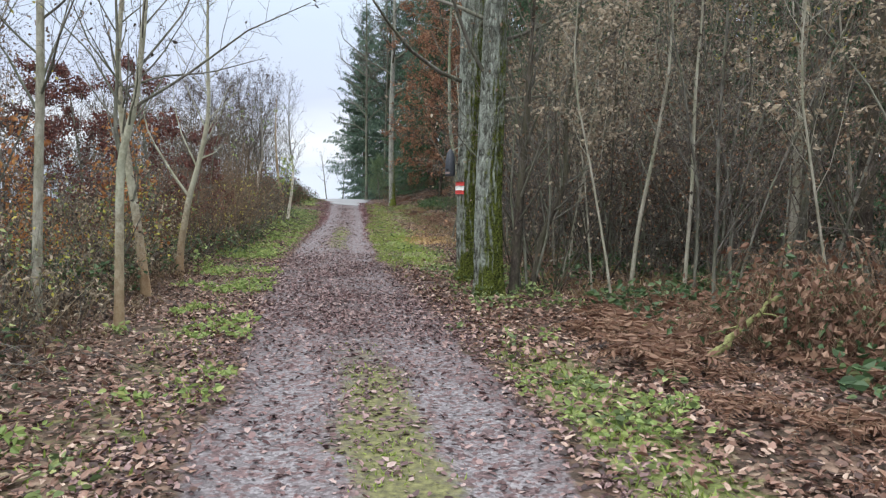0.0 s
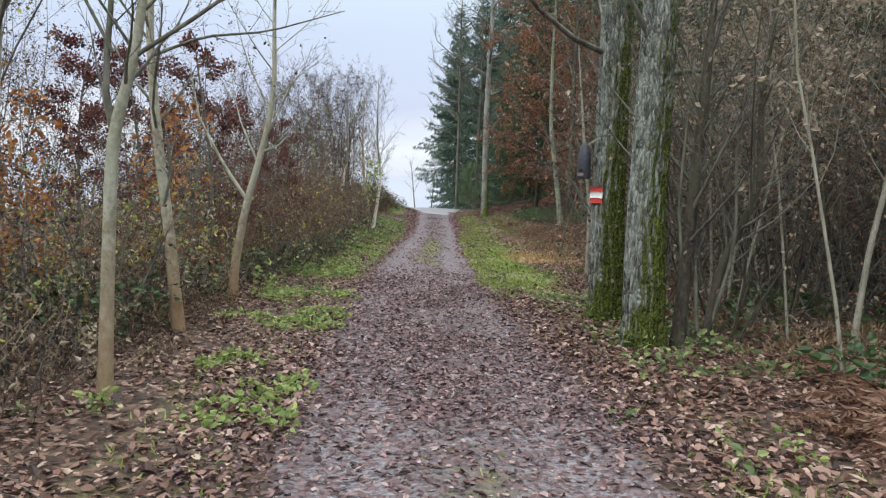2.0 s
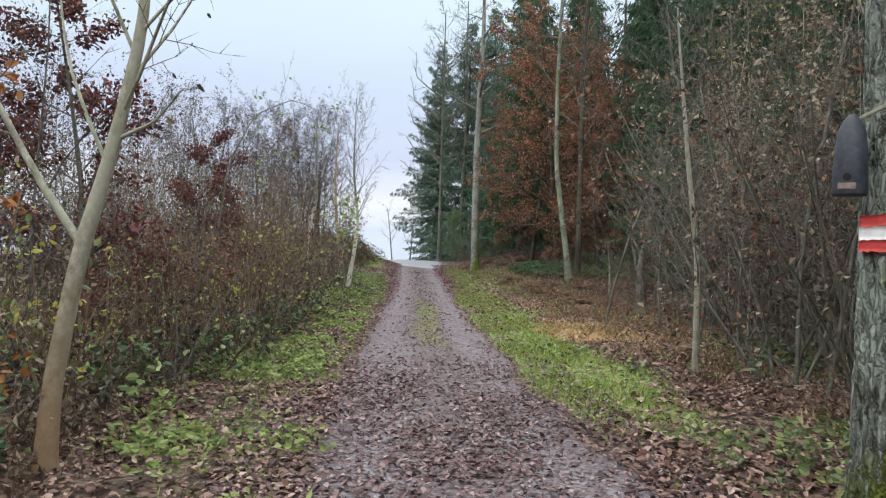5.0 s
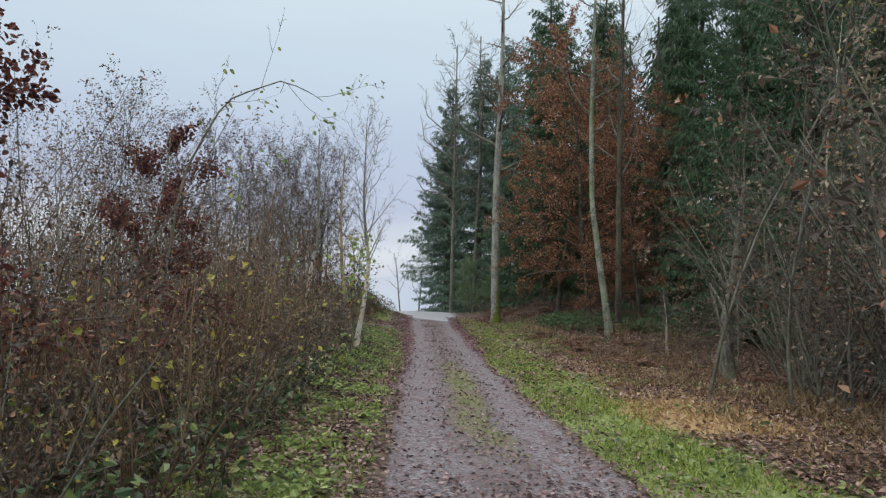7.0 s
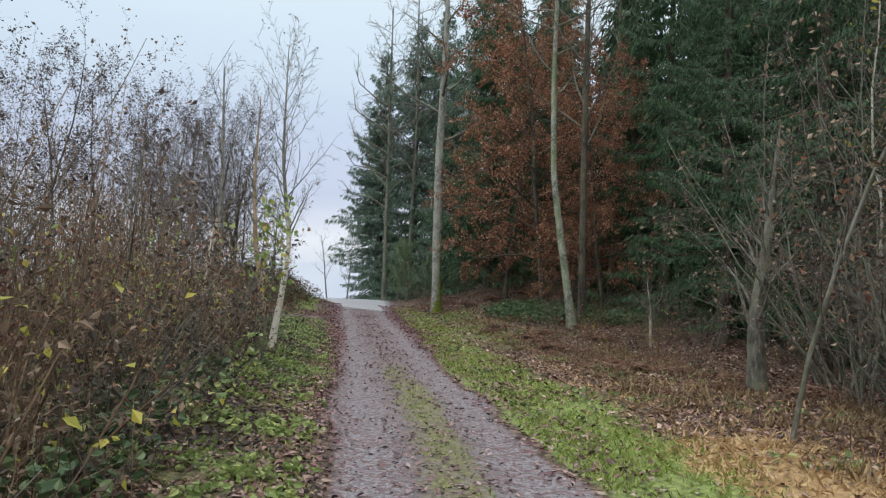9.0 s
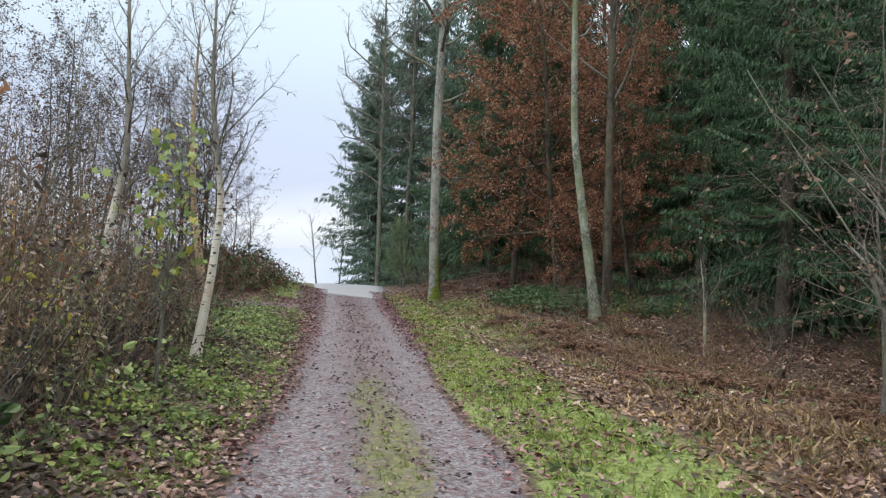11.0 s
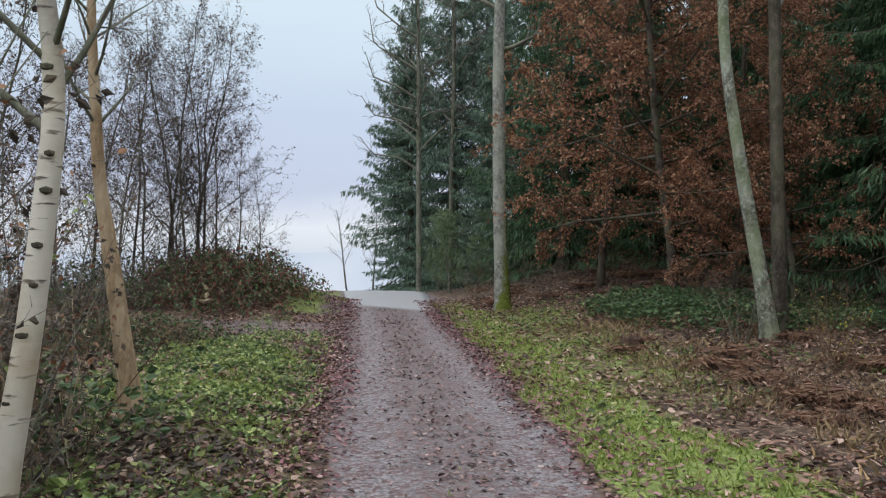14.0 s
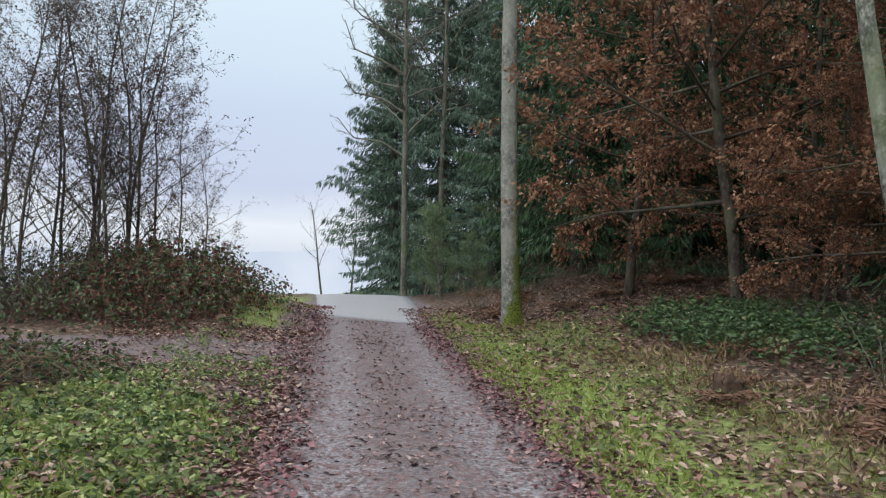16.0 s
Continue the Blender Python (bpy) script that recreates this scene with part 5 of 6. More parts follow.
hero("sapling", "thin bare stem at the forest edge", [(0.6, 17.9), (0.58, 17.9, 1.2), (0.4, 17.9, 2.6), (0.2, 17.9, 4.4)], (0.04, 0.035, 0.03, 0.008), M_PALE, limb_from=0.2)
for x, y in ((5.6, 17.2), (8.2, 14.6), (4.6, 21.6), (9.6, 19.6), (3.6, 45.0), (2.9, 48.2)):
    hero("old_spruce", "dark straight trunk in the wood", [(x, y), (x, y, 3), (x + 0.1, y, 8), (x, y, 14)], (0.17, 0.14, 0.11, 0.04), M_DARKBARK, limb_from=0.4)

# ---- group of rowans beyond the side track ----
ROW_S = style(4, kids=(20, 7, 4), ratio=(0.40, 0.45, 0.45), ang=(0.75, 0.7, 0.65), up=(0.03, 0.04, 0.0, -0.02), min=0.004)
ROW_S["from"] = (0.12, 0.15, 0.1)
ROW = [bare_tree("rowan", "slender dark rowan with hanging withered leaves", 7.2, 0.045, (M_DARKBARK, M_DARKBARK, M_DARKBARK), ROW_S, ((2700, 0.07, M_ROWANLEAF, dict(droop=0.8, width=0.38)),), (0.03, 0, 1), at(-11.6, 46.7)),
       bare_tree("rowan", "thin rowan leaning outwards over the bramble mound", 6.4, 0.04, (M_DARKBARK, M_DARKBARK, M_DARKBARK), ROW_S, ((2300, 0.07, M_ROWANLEAF, dict(droop=0.8, width=0.38)),), (0.08, 0, 1), at(-11.2, 46.0, 200))]
for x, y, rz, s, k in ((-11.2, 44.9, 111, 0.8, 0), (-13.6, 45.6, 222, 0.95, 1), (-12.0, 46.0, 200, 1.0, 0), (-11.5, 46.8, 80, 1.1, 1), (-12.3, 46.4, 300, 1.05, 0), (-13.2, 47, 140, 1.1, 1), (-14.4, 46.5, 20, 1.1, 0), (-11.4, 47.6, 90, 0.9, 1), (-9.7, 46.4, 180, 0.5, 1), (-12.8, 44.6, 33, 0.9, 0), (-15, 44.6, 70, 1.0, 1), (-16, 47.5, 70, 1.1, 0), (-11.8, 45.6, 10, 0.6, 1), (-10.2, 45.9, 260, 0.55, 0), (-12.6, 47.6, 170, 0.8, 1), (-14, 48, 280, 1.0, 0), (-9.6, 34.2, 40, 0.72, 0), (-10.8, 32.6, 150, 0.85, 1), (-11.4, 36.5, 260, 0.85, 0), (-9.2, 31.2, 310, 0.66, 1), (-10.4, 29.4, 20, 0.75, 0), (-12.6, 34.4, 200, 1.0, 1)):
    put(ROW[k], x, y, rz, s)
FAR_T = bare_tree("small_tree", "small bare tree standing beyond the crest", 4.2, 0.05, (M_STEM, M_TWIG, M_TWIG), style(4, kids=(11, 6, 4), up=(0, 0.06, 0.03, 0)), (), (-0.1, 0, 1), at(-9.7, 62))
put(FAR_T, -9.0, 66, 100, 1.2)


# ---- undergrowth ----
def scatter(n, x0, x1, y0, y1, chance):
    u, y = rng.uniform(x0, x1, n), rng.uniform(y0, y1, n)
    x = u + track(y)
    ok = rng.random(n) < chance(u, x, y)
    return u[ok], x[ok], y[ok]


def stuff(name, label, category, v, q, t, mat, flat=False):
    return tagged(new(name, make_mesh(name, v, q, t, mat, not flat)), label, category, kind="stuff")


def ground_leaves(name, label, n, region, chance, size, mat, lift=0.012):
    u, x, y = scatter(n, *region, chance)
    size = size * np.where(np.abs(u) > 3.2, 1.15, 1.0)
    k = len(x)
    pos = np.column_stack((x, y, land(x, y) + lift * rng.uniform(0.3, 2.2, k)))
    a = rng.uniform(0, 6.283, k)
    way = np.column_stack((np.cos(a), np.sin(a), rng.normal(0.05, 0.22, k)))
    s = size * rng.uniform(0.4, 1.35, k)
    d = unit(way)
    tilt = rng.normal(0, 0.3, (k, 1))
    w = unit(np.cross(np.array((0, 0, 1.0)), d)) + np.array((0, 0, 1.0)) * tilt
    nor = np.cross(d, w)
    L, W, C = s[:, None], (s * rng.uniform(0.5, 0.75, k))[:, None], (s * rng.uniform(-0.05, 0.28, k))[:, None]
    J = lambda: rng.uniform(0.6, 1.35, (k, 1))
    v = np.stack((pos, pos + d * L * 0.3 * J() + w * W * 0.5 * J() + nor * C, pos + d * L * 0.72 + w * W * 0.36 * J() + nor * C * 1.2, pos + d * L * J() + nor * C * 0.5,
                  pos + d * L * 0.72 - w * W * 0.36 * J() + nor * C * 1.2, pos + d * L * 0.3 * J() - w * W * 0.5 * J() + nor * C), 1).reshape(-1, 3)
    i = np.arange(k)[:, None] * 6
    near = (np.abs(u) < 2.7)[:, None]
    q = np.concatenate((i + np.array([[0, 1, 2, 3]]), i + np.array([[0, 3, 4, 5]])), 1)[near[:, 0]].reshape(-1, 4)
    t = np.concatenate((i + np.array([[0, 1, 3]]), i + np.array([[0, 3, 4]])), 1)[~near[:, 0]].reshape(-1, 3)
    stuff(name, label, "leaves", v, q, t, mat, True)


gaps = lambda x, y, s=1.3: smooth(0.25, 0.7, vnoise(x, y, s))
zg = lambda x, y: zones(x, y)[2]
ground_leaves("fallen_leaves", "brown and russet fallen leaves covering the forest floor", 98000, (1.0, 5.2, 1.5, 26), lambda u, x, y: smooth(0.95, 1.6, u) * (1 - 0.93 * zg(x, y)) * (0.45 + 0.55 * gaps(x, y)) * (1 - 0.85 * zones(x, y)[3]), 0.064, M_LITTER)
ground_leaves("fallen_leaves", "russet leaf carpet under the beeches", 70000, (1.1, 10, 26, 50), lambda u, x, y: (1 - 0.5 * zg(x, y)) * (0.4 + 0.6 * gaps(x, y)) * smooth(1.0, 2.0, u), 0.08, M_LITTER)
ground_leaves("fallen_leaves", "brown fallen leaves along the thicket's edge", 125000, (-4.6, -0.9, 1.5, 44), lambda u, x, y: smooth(-0.9, -1.4, u) * (0.45 + 0.55 * gaps(x, y)) * (1 - 0.45 * zg(x, y)) * (1 - 0.75 * side_track(x, y)), 0.058, M_LITTER)
ground_leaves("fallen_leaves", "blackened wet leaves between the herbs", 11000, (-3.8, -1.3, 22, 33), lambda u, x, y: (0.35 + 0.65 * gaps(x + 13, y, 1.8)) * smooth(-1.3, -1.7, u), 0.075, M_GREYLEAF, 0.02)
ground_leaves("edge_leaves", "wine-brown leaves drifted along the track's edges", 52000, (-2.1, 2.2, 22, 50), lambda u, x, y: smooth(0.72, 1.0, np.abs(u)) * smooth(1.95, 1.35, np.abs(u)) * (0.25 + 0.75 * smooth(29, 38, y)) * (1 - 0.6 * (u < 0) * smooth(37, 38.5, y) * smooth(44, 42.5, y)), 0.055, M_EDGELEAF, 0.01)
ground_leaves("track_leaves", "dense drift of wet purple-brown leaves where the oaks overhang the track", 24000, (-1.7, 1.7, 5.5, 19.5), lambda u, x, y: smooth(5.5, 8.5, y) * smooth(19.5, 15.5, y) * (0.35 + 0.65 * gaps(x + 4, y, 1.4)) * (1 - 0.45 * np.exp(-((np.abs(u) - 0.66) / 0.2) ** 2)), 0.043, M_TRACKLEAF, 0.008)
ground_leaves("track_leaves", "trodden purple-brown leaves scattered over the gravel track", 120000, (-1.6, 1.6, 1.5, 47), lambda u, x, y: (0.35 + 0.65 * gaps(x, y, 1.7)) * np.maximum((0.06 + 0.24 * (1 - np.exp(-((np.abs(u) - 0.62) / 0.24) ** 2))) + 0.3 * smooth(10, 6, y), np.maximum(smooth(6, 9, y) * smooth(20, 15, y), smooth(0.85, 1.2, np.abs(u)) * (1 - 0.85 * zg(x, y)))), 0.047, M_TRACKLEAF, 0.006)


def grass(name, label, n, region, chance, height, mat, width=0.008, lean=0.5):
    u, x, y = scatter(n, *region, chance)
    k = len(x)
    pos = np.column_stack((x, y, land(x, y) - 0.01))
    way = np.column_stack((rng.normal(0, lean, k), rng.normal(0, lean, k), np.ones(k)))
    s = height * rng.uniform(0.5, 1.3, k)
    v, t = blades(pos, way, s, width * rng.uniform(0.7, 1.3, k), 0.2, 0.25)
    stuff(name, label, "grass", v, None, t, mat, True)


grass("verge_grass", "short green grass on the verges of the track", 320000, (-4.5, 4.8, 1, 50), lambda u, x, y: np.clip(zones(x, y)[2] * 1.3 - 0.25, 0, 1) * (0.3 + 0.7 * gaps(x, y, 2.0)), 0.075, M_GRASS, 0.014, 0.8)
grass("strip_grass", "sparse mossy grass between the wheel ruts", 26000, (-0.6, 0.6, 1, 42), lambda u, x, y: np.clip(zones(x, y)[1] * 1.2 - 0.2, 0, 1) * gaps(x, y, 2.5), 0.045, M_GRASS, 0.012, 0.9)
grass("dry_grass", "tufts of dry tan grass at the wood's edge", 75000, (2.6, 6.2, 11, 42), lambda u, x, y: gaps(x + 5, y, 1.6) ** 2 * smooth(2.8, 3.6, u) * 0.35, 0.17, M_DRYGRASS, 0.009, 0.9)
grass("straw", "flattened straw-coloured dry grass", 26000, (1.5, 5.8, 18, 33), lambda u, x, y: zones(x, y)[3], 0.13, M_STRAW, 0.012, 2.2)


def weeds(name, label, n, region, chance, size, mat, height=0.08, leaves=9):
    """Low rosettes of broad leaves."""
    u, x, y = scatter(n, *region, chance)
    k = len(x)
    X, Y = np.repeat(x, leaves), np.repeat(y, leaves)
    m = k * leaves
    a, r = rng.uniform(0, 6.283, m), rng.uniform(0, 1, m) * size * 1.6
    X, Y = X + np.cos(a) * r, Y + np.sin(a) * r
    pos = np.column_stack((X, Y, land(X, Y) + height * rng.uniform(0.2, 1.2, m)))
    way = np.column_stack((np.cos(a), np.sin(a), rng.normal(0.1, 0.35, m)))
    s = size * rng.uniform(0.6, 1.2, m)
    v, q = ovals(pos, way, s, s * 0.7, 0.25, 0.15)
    stuff(name, label, "weeds", v, q, None, mat, True)


patch = lambda x, y: smooth(0.52, 0.7, vnoise(x + 31, y, 0.8))
weeds("green_weeds", "low green weeds along the verge", 2300, (-3.2, -1.2, 1, 44), lambda u, x, y: patch(x, y) * smooth(-1.2, -1.6, u) * (0.5 + 0.5 * smooth(14, 20, y)), 0.055, M_GREEN)
weeds("lime_weeds", "pale green leafy weeds at the track's edge", 1700, (-2.6, -1.1, 4, 31), lambda u, x, y: np.maximum(smooth(0.58, 0.72, vnoise(x + 40, y, 1.3)) * (0.5 + 0.5 * smooth(6, 9, y)), 0.3 * smooth(13, 17, y) * gaps(x + 3, y, 1.6)), 0.065, M_LIME)
weeds("lime_weeds", "pale herbs among the verge grass", 280, (-4.2, -1.3, 31.5, 40.2), lambda u, x, y: zones(x, y)[2] * gaps(x, y, 1.8), 0.06, M_LIME)
weeds("green_weeds", "carpet of green herbs on the open verge", 900, (-4.4, -1.2, 31.5, 40.2), lambda u, x, y: zones(x, y)[2] * gaps(x, y, 1.9), 0.065, M_HERB, 0.05)
weeds("green_weeds", "dull green herbs on the open verge", 900, (-4.4, -1.2, 30, 40.2), lambda u, x, y: zones(x, y)[2] * (0.15 + 0.85 * gaps(x + 17, y, 1.4)), 0.06, M_GREEN, 0.05)
weeds("dark_weeds", "dark ground-hugging herbs between fallen leaves", 1500, (-4.4, -1.2, 29, 40.2), lambda u, x, y: zones(x, y)[2] * gaps(x + 40, y, 1.5), 0.055, M_BRAMBLE, 0.04)
weeds("green_weeds", "green herbs around the oaks' feet", 300, (1.75, 3.3, 9.6, 15), lambda u, x, y: 0.3 + 0.7 * patch(x, y), 0.075, M_GREEN, 0.16)
weeds("lime_weeds", "bright green clumps beside the dead fern", 260, (1.1, 2.3, 3, 9), lambda u, x, y: patch(x + 50, y * 1.3) * 0.6, 0.055, M_LIME)
weeds("green_weeds", "scattered green sprouts among fallen leaves", 1300, (1.2, 6, 3, 46), lambda u, x, y: patch(x + 70, y) * 0.8, 0.07, M_GREEN)
weeds("green_weeds", "leafy green sprigs at the thicket's foot", 190, (-3.2, -1.9, 14, 31), lambda u, x, y: smooth(0.2, -0.2, u - edge(y)) * (0.25 + 0.75 * patch(x + 5, y)), 0.105, M_HERB, 0.4, 8)
weeds("bramble_carpet", "dark green bramble leaves on the wood's edge", 1500, (4.2, 9.5, 37.5, 45), lambda u, x, y: smooth(3.4, 1.2, np.hypot((u - 6.6) / 1.3, (y - 41.2) / 1.0)) * 1.0, 0.085, M_BRAMBLE, 0.32, 14)
weeds("bramble_carpet", "dark green bramble leaves in the undergrowth", 700, (3.4, 8, 4, 20), lambda u, x, y: patch(x + 12, y + 4), 0.11, M_BRAMBLE, 0.25)
weeds("bramble_carpet", "dusky bramble leaves in the thicket", 2300, (-6, -2.0, 3, 33), lambda u, x, y: smooth(0.4, 0.65, vnoise(x + 22, y + 14, 0.8)) * smooth(0.1, -0.3, u - edge(y)), 0.085, M_BRAMBLE, 0.45, 11)


def stalks(name, label, n, region, chance, height, mat, leaf_mat, leaf=0.05, per=4, lean=0.16, rad=0.004):
    """Dry upright stalks with a few clinging leaves."""
    u, x, y = scatter(n, *region, chance)
    k = len(x)
    h = height * rng.uniform(0.45, 1.2, k) * (0.35 + 1.3 * vnoise(x + 3, y, 0.45))
    d = unit(np.column_stack((rng.normal(0, lean, k), rng.normal(0, lean, k), np.ones(k))))
    s = np.array((0, 0.4, 0.75, 1.0))
    bend = rng.normal(0, 0.10, (k, 1, 3)) * (s ** 2)[None, :, None]
    bend[:, :, 2] = -np.abs(bend[:, :, 2])
    P = np.column_stack((x, y, land(x, y) - 0.03))[:, None, :] + d[:, None, :] * (h[:, None] * s)[:, :, None] + bend * h[:, None, None]
    R = rad * rng.uniform(0.7, 1.5, (k, 1)) * np.array((1.0, 0.85, 0.6, 0.35))
    v, q, t = tubes(list(zip(P, R)), 3)
    stuff(name, label, "stalks", v, q, t, mat)
    m = k * per
    i, f = rng.integers(0, k, m), rng.uniform(0.2, 1.0, m)
    j = np.minimum((f * 3).astype(int), 2)
    g = (f * 3 - j)[:, None]
    pos = P[i, j] * (1 - g) + P[i, j + 1] * g
    way = rng.normal(0, 1, (m, 3))
    way[:, 2] -= 0.6
    sz = leaf * rng.uniform(0.5, 1.3, m)
    v, t = blades(pos, way, sz, sz * 0.5, 0.25, 0.2)
    stuff(name + "_leaves", label.replace("stalks", "leaves clinging to stalks"), "leaves", v, None, t, leaf_mat, True)


in_left = lambda u, x, y: smooth(0.05, -0.4, u - edge(y)) * (1 - smooth(30.5, 32, y) * smooth(-4.4, -4.0, u)) * (1 - side_track(x, y))
stalks("dry_stalks", "brown dry stalks crowding the thicket's edge", 3000, (-5.0, -1.9, 4, 34), lambda u, x, y: in_left(u + 0.15, x, y) * (0.2 + 0.65 * gaps(x, y)), 1.2, M_STALK, M_DEADLEAF, 0.065, 7, 0.25)
stalks("dark_stalks", "dark thin stalks tangled in the thicket", 2900, (-5.0, -1.9, 4, 34), lambda u, x, y: in_left(u, x, y), 1.0, M_TWIG, M_GREYLEAF, 0.07, 8, 0.45, 0.0035)
stalks("pale_stalks", "pale tangled dead weeds at the thicket's foot", 1500, (-5.6, -2.2, 3, 15), lambda u, x, y: in_left(u, x, y) * (0.2 + 0.8 * gaps(x + 8, y)), 0.95, M_PALESTALK, M_PALELEAF, 0.065, 6, 0.55, 0.0035)
stalks("pale_stalks", "pale dry weeds along the thicket", 1100, (-4.0, -2.1, 15, 33), lambda u, x, y: in_left(u, x, y) * gaps(x + 8, y), 1.0, M_PALESTALK, M_PALELEAF, 0.055, 4, 0.4, 0.0035)
stalks("tall_dry_stalks", "tall brown shoots of the thicket", 1900, (-5.5, -2.2, 16, 33), lambda u, x, y: in_left(u + 0.6, x, y), 2.1, M_STALK, M_DEADLEAF, 0.055, 6, 0.10, 0.005)
stalks("leafy_shoots", "tall shoots holding fading yellow-green leaves", 420, (-4.6, -2.2, 16, 33), lambda u, x, y: in_left(u + 0.5, x, y) * smooth(0.35, 0.65, vnoise(x + 61, y, 0.5)), 1.6, M_STALK, M_LIME, 0.065, 9, 0.12, 0.004)
stalks("pale_stalks", "low broken dead weeds under the maples", 1500, (-4.4, -2.2, 4, 15), lambda u, x, y: smooth(-2.2, -2.7, u) * (0.3 + 0.7 * gaps(x + 2, y)), 0.34, M_STALK, M_DEADLEAF, 0.06, 5, 0.6, 0.003)
stalks("dry_stalks", "grey dry stalks beneath the thicket", 2000, (-8, -3.0, 2, 14), lambda u, x, y: in_left(u, x, y), 0.8, M_STALK, M_DEADLEAF, 0.06, 6, 0.5)
stalks("dry_stalks", "brown dry stalks at the wood's edge", 3000, (3.0, 7, 6, 36), lambda u, x, y: 0.3 + 0.5 * gaps(x, y), 0.42, M_STALK, M_DEADLEAF, 0.05, 4, 0.6)
stalks("dry_stalks", "yellow-leaved stalks in the thicket", 420, (-6.5, -2.6, 4, 33), lambda u, x, y: in_left(u + 0.5, x, y) * patch(x, y), 1.3, M_STALK, M_YELLOW, 0.07, 8)


def fern(n_fronds=9):
    """A collapsed dead fern: arching fronds with paired leaflets."""
    ob = thing("dead_fern", "collapsed rust-brown dead fern among fallen leaves", "fern", Matrix(), "dead ferns")
    lines, pos, way, size = [], [], [], []
    for k in range(n_fronds):
        a, ln = k * 0.7 + rng.normal(0, 0.2), rng.uniform(0.5, 0.85)
        s = np.linspace(0, 1, 9)
        r, z = ln * s, ln * (0.75 * s - 0.85 * s ** 2) + 0.02
        p = np.column_stack((np.cos(a) * r, np.sin(a) * r, z))
        lines.append((p, np.linspace(0.005, 0.0015, 9)))
        f = np.repeat(np.linspace(0.15, 0.98, 22), 2)
        c = np.column_stack([np.interp(f, s, p[:, j]) for j in range(3)])
        lat = np.array((-math.sin(a), math.cos(a), 0)) * np.tile((1, -1), 22)[:, None]
        pos.append(c)
        way.append(lat + np.array((math.cos(a), math.sin(a), 0)) * 0.35 + rng.normal(0, 0.2, (44, 3)) - np.array((0, 0, 0.25)))
        size.append((0.19 * (1 - f) ** 0.8 + 0.02) * rng.uniform(0.7, 1.2, 44))
    v, q, t = tubes(lines, 3)
    part_mesh("rachis", make_mesh("rachis", v, q, t, M_STALK), ob, kind="stuff")
    pos, way, size = np.concatenate(pos), np.concatenate(way), np.concatenate(size)
    v, t = blades(pos, way, size, size * 0.3, 0.2, 0.2)
    part_mesh("fronds", make_mesh("fronds", v, None, t, M_FERN, False), ob, kind="stuff")
    return ob


FERN = fern()
taken_f = []
while len(taken_f) < 96:
    u, y = (rng.uniform(2.4, 6.0), rng.uniform(3.5, 11)) if len(taken_f) < 48 else (rng.uniform(3.4, 6.2), rng.uniform(27, 40)) if len(taken_f) < 76 else (rng.uniform(3.0, 8.5), rng.uniform(45, 53))
    x = u + float(track(y))
    if any((x - a) ** 2 + (y - b) ** 2 < 0.12 for a, b in taken_f) or (9 < y < 20 and x < 1.7):
        continue
    taken_f.append((x, y))
    if len(taken_f) == 1:
        FERN.matrix_basis = at(x, y, 0, 1.0)
    else:
        put(FERN, x, y, rng.uniform(0, 360), rng.uniform(0.6, 1.1))


def bramble_mound(name, label, x, y, rx, ry, h, n, mats, leaves):
    """A heap of arching canes with leaves."""
    ob = thing(name, label, "brambles", Matrix.Translation((x, y, float(land(x, y)))))
    lines = []
    for k in range(n):
        a, q = rng.uniform(0, 6.283), math.sqrt(rng.random())
        px, py = math.cos(a) * q * rx, math.sin(a) * q * ry
        d = rng.uniform(0, 6.283)
        ln, hh = rng.uniform(0.5, 1.3), h * (1 - 0.55 * q * q) * rng.uniform(0.4, 1.1)
        s = np.linspace(0, 1, 7)
        wx, wy = px + np.cos(d) * ln * s, py + np.sin(d) * ln * s
        z = land(wx + x, wy + y) - float(land(x, y)) + hh * np.sin(s * 2.6 + 0.1) - 0.05
        lines.append((np.column_stack((wx, wy, z)), np.linspace(0.006, 0.002, 7)))
    v, q, t = tubes(lines, 3)
    part_mesh("cane_tangle", make_mesh("cane_tangle", v, q, t, mats), ob, kind="stuff")
    for cnt, sz, mt, nm in leaves:
        pos, d = leaf_sites(lines, cnt, 0.06)
        d[:, 2] -= 0.3
        s = sz * rng.uniform(0.6, 1.2, cnt)
        v, t = blades(pos, d, s, s * 0.65, 0.2, 0.15)
        part_mesh(nm, make_mesh(nm, v, None, t, mt, False), ob, kind="stuff")


bramble_mound("bramble_mound", "mound of dark bramble canes with dull leaves", -10.4, 45.2, 2.3, 1.7, 1.15, 460, M_STALK, ((5200, 0.1, M_BRAMBLE, "green_leaves"), (5000, 0.09, M_WINE, "red_leaves"), (2600, 0.08, M_GREYLEAF, "withered_leaves")))
bramble_mound("bramble_mound", "brown bramble heap beside the side track", -13.2, 45.0, 2.6, 1.5, 1.45, 480, M_TWIGRED, ((2400, 0.09, M_BRAMBLE, "green_leaves"), (2600, 0.085, M_GREYLEAF, "withered_leaves")))
bramble_mound("bramble_mound", "overhanging heap of brown canes and shoots", -9.5, 37.6, 1.1, 1.6, 0.6, 380, M_STALK, ((2600, 0.075, M_BRAMBLE, "green_leaves"), (1900, 0.07, M_GREYLEAF, "withered_leaves")))
bramble_mound("bramble_mound", "waist-high heap of rust-brown fronds and bramble", 3.75, 7.2, 0.8, 0.9, 1.15, 300, M_STALK, ((2600, 0.085, M_FERN, "withered_leaves"), (500, 0.09, M_BRAMBLE, "green_leaves")))
bramble_mound("bramble_mound", "low bramble heap at the thicket's foot", -4.3, 5.6, 0.9, 1.5, 0.45, 160, M_TWIG, ((300, 0.08, M_GREEN, "green_leaves"), (700, 0.08, M_LITTER, "withered_leaves")))

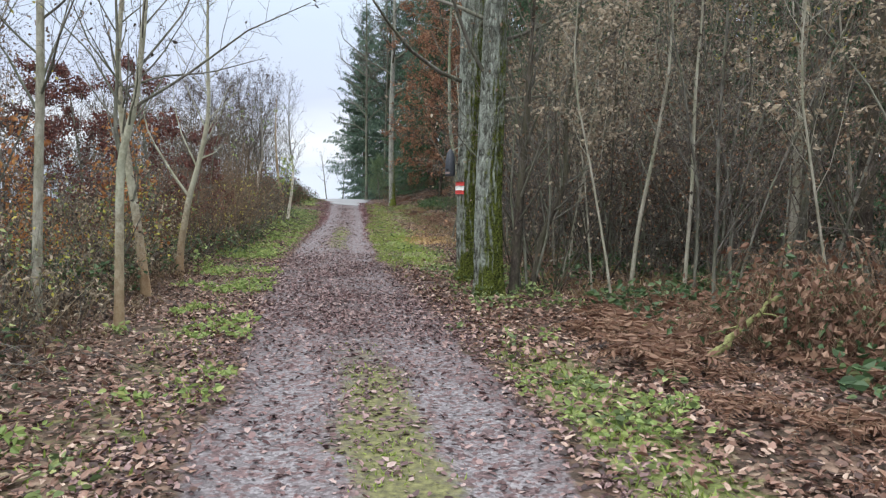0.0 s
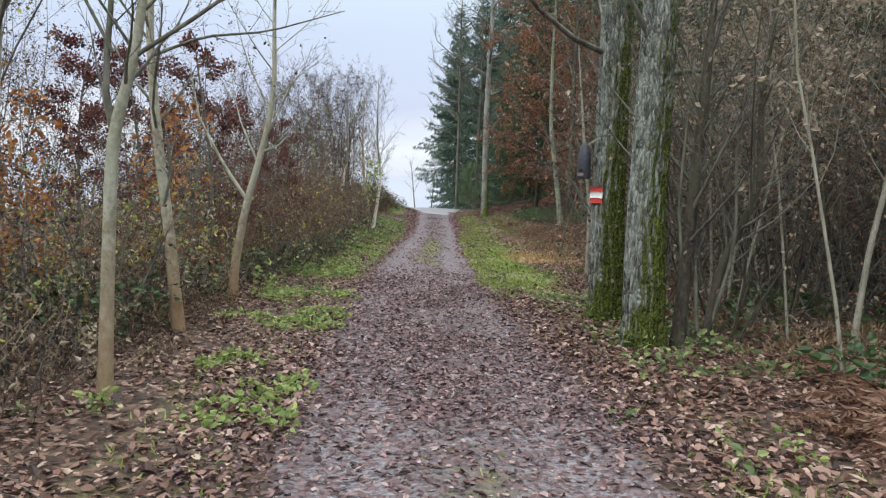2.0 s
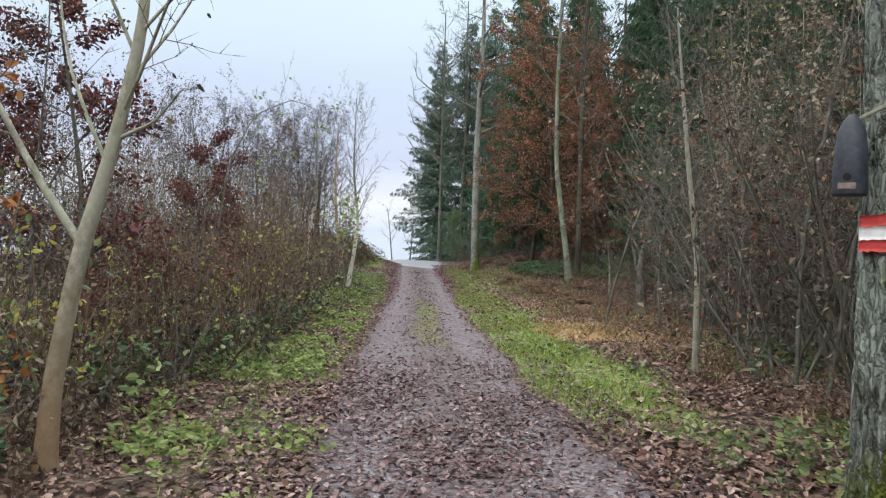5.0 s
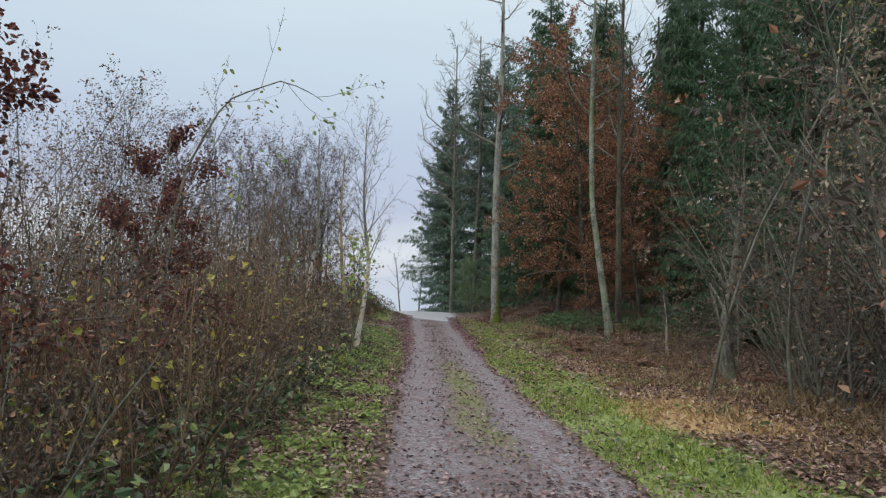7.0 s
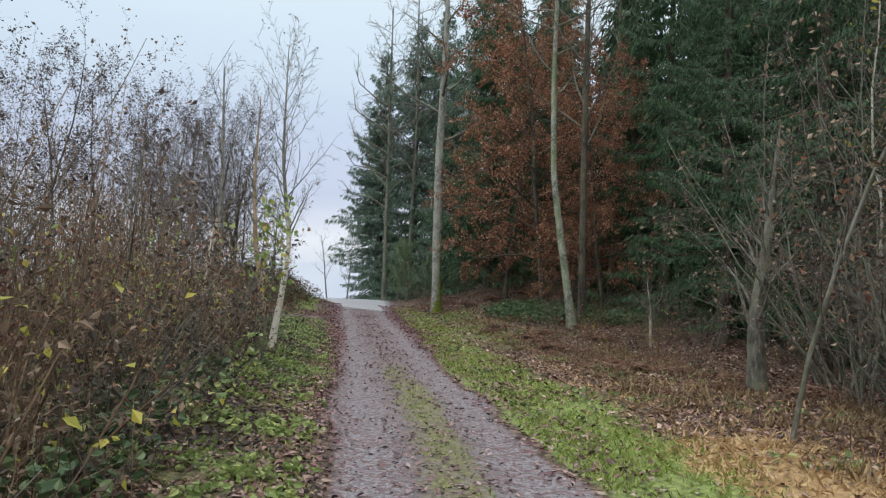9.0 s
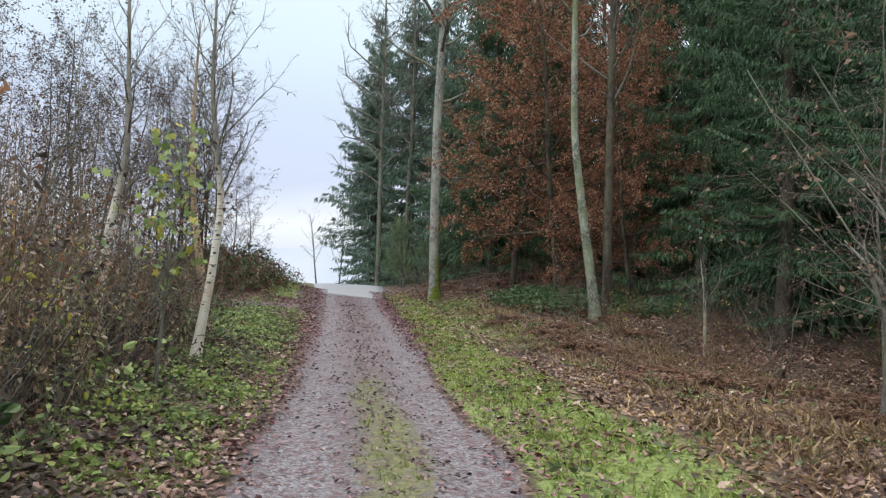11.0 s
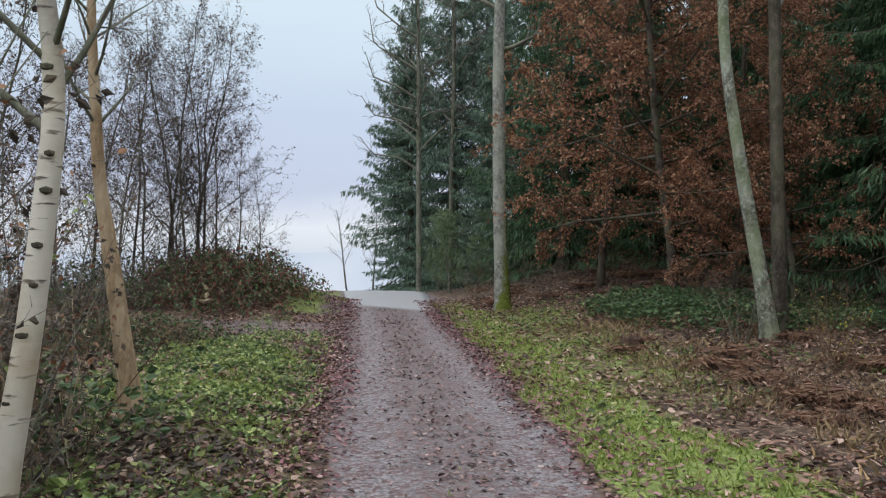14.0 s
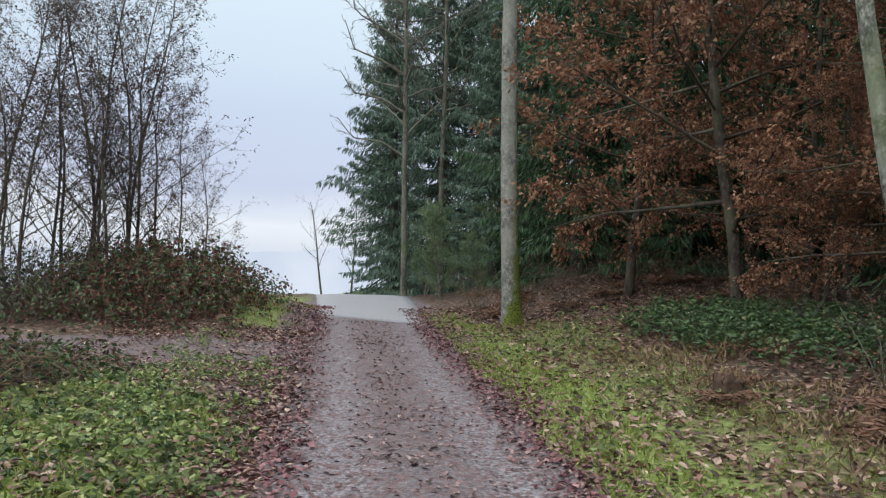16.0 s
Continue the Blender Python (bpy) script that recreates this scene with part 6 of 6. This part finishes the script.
YP_S = style(3, kids=(22, 7), ratio=(0.42, 0.4), ang=(1.0, 0.7), up=(0.02, 0.05, 0.04), seg=(8, 5, 4), min=0.004, cone=True)
YP_S["from"] = (0.05, 0.15)
YP = bare_tree("young_pine", "bushy young pine at the edge of the crest", 2.6, 0.04, (M_STEM, M_STEM, M_STEM), YP_S, ((2600, 0.13, M_PINE, dict(droop=-0.4, width=0.14)),), m=at(-4.6, 53.6, 0, 1.15))
for x, y, rz, s in ((-3.6, 53.4, 90, 0.75), (-5.2, 56.8, 200, 1.3), (-2.8, 55.5, 20, 1.1)):
    put(YP, x, y, rz, s)


def log(name, label, p0, p1, r, mat, category="log"):
    p0, p1 = np.array(p0, float), np.array(p1, float)
    ob = thing(name, label, category, Matrix.Translation(p0))
    s = np.linspace(0, 1, 14)[:, None]
    p = (p1 - p0) * s + rng.normal(0, 0.012, (14, 3))
    v, q, t = tubes([(p, r * (1 - 0.45 * s[:, 0]) * (1 + 0.12 * rng.normal(size=14)))], 10)
    part_mesh("trunk", make_mesh("trunk", v, q, t, mat), ob)
    lines = []
    for k in range(5):
        q0 = p[3 + 2 * k]
        d = unit(rng.normal(0, 1, 3) + np.array((0, 0, 0.8)))
        lines.append((np.array([q0, q0 + d * 0.12, q0 + d * 0.28 + rng.normal(0, 0.03, 3)]), np.array((0.012, 0.008, 0.004))))
    v, q, t = tubes(lines, 4)
    part_mesh("snags", make_mesh("snags", v, q, t, mat), ob, kind="stuff")


log("fallen_log", "slanting fallen branch wrapped in yellow-green moss", (2.38, 6.6, 0.0), (3.25, 7.1, 0.55), 0.042, M_MOSSLOG)
log("fallen_branch", "thin pale fallen branch in the leaves", (2.2, 15.6, -0.02), (3.0, 16.0, 0.22), 0.03, M_PALE, "branch")
log("fallen_branch", "old branch lying under the beeches", (-2.2, 52, 1.2), (0.4, 52.6, 1.5), 0.07, M_STEM, "branch")


def stump(x, y, r, h):
    ob = thing("tree_stump", "low rotten tree stump covered with brown leaves", "stump", Matrix.Translation((x, y, float(land(x, y)))))
    n, zs = 22, np.linspace(-0.08, h, 7)
    a = np.arange(n) * 2 * math.pi / n
    prof = r * (1 + 0.5 * np.exp(-(zs + 0.08) / 0.08))
    R = prof[:, None] * (1 + 0.10 * np.sin(a * 5)[None, :] + 0.06 * rng.normal(size=(7, n)))
    Z = zs[:, None] + np.zeros((1, n))
    Z[-1] += rng.uniform(-0.08, 0.06, n)
    v = np.stack((np.cos(a)[None, :] * R, np.sin(a)[None, :] * R, Z), -1).reshape(-1, 3)
    i = np.arange(7 * n).reshape(7, n)
    q = np.stack((i[:-1], np.roll(i[:-1], -1, 1), np.roll(i[1:], -1, 1), i[1:]), -1).reshape(-1, 4)
    t = np.column_stack((i[-1], np.roll(i[-1], -1), np.full(n, 7 * n)))
    part_mesh("body", make_mesh("body", np.concatenate((v, [(0, 0, h - 0.1)])), q, t, M_STUMP), ob)


stump(-1.5, 38.1, 0.14, 0.2)
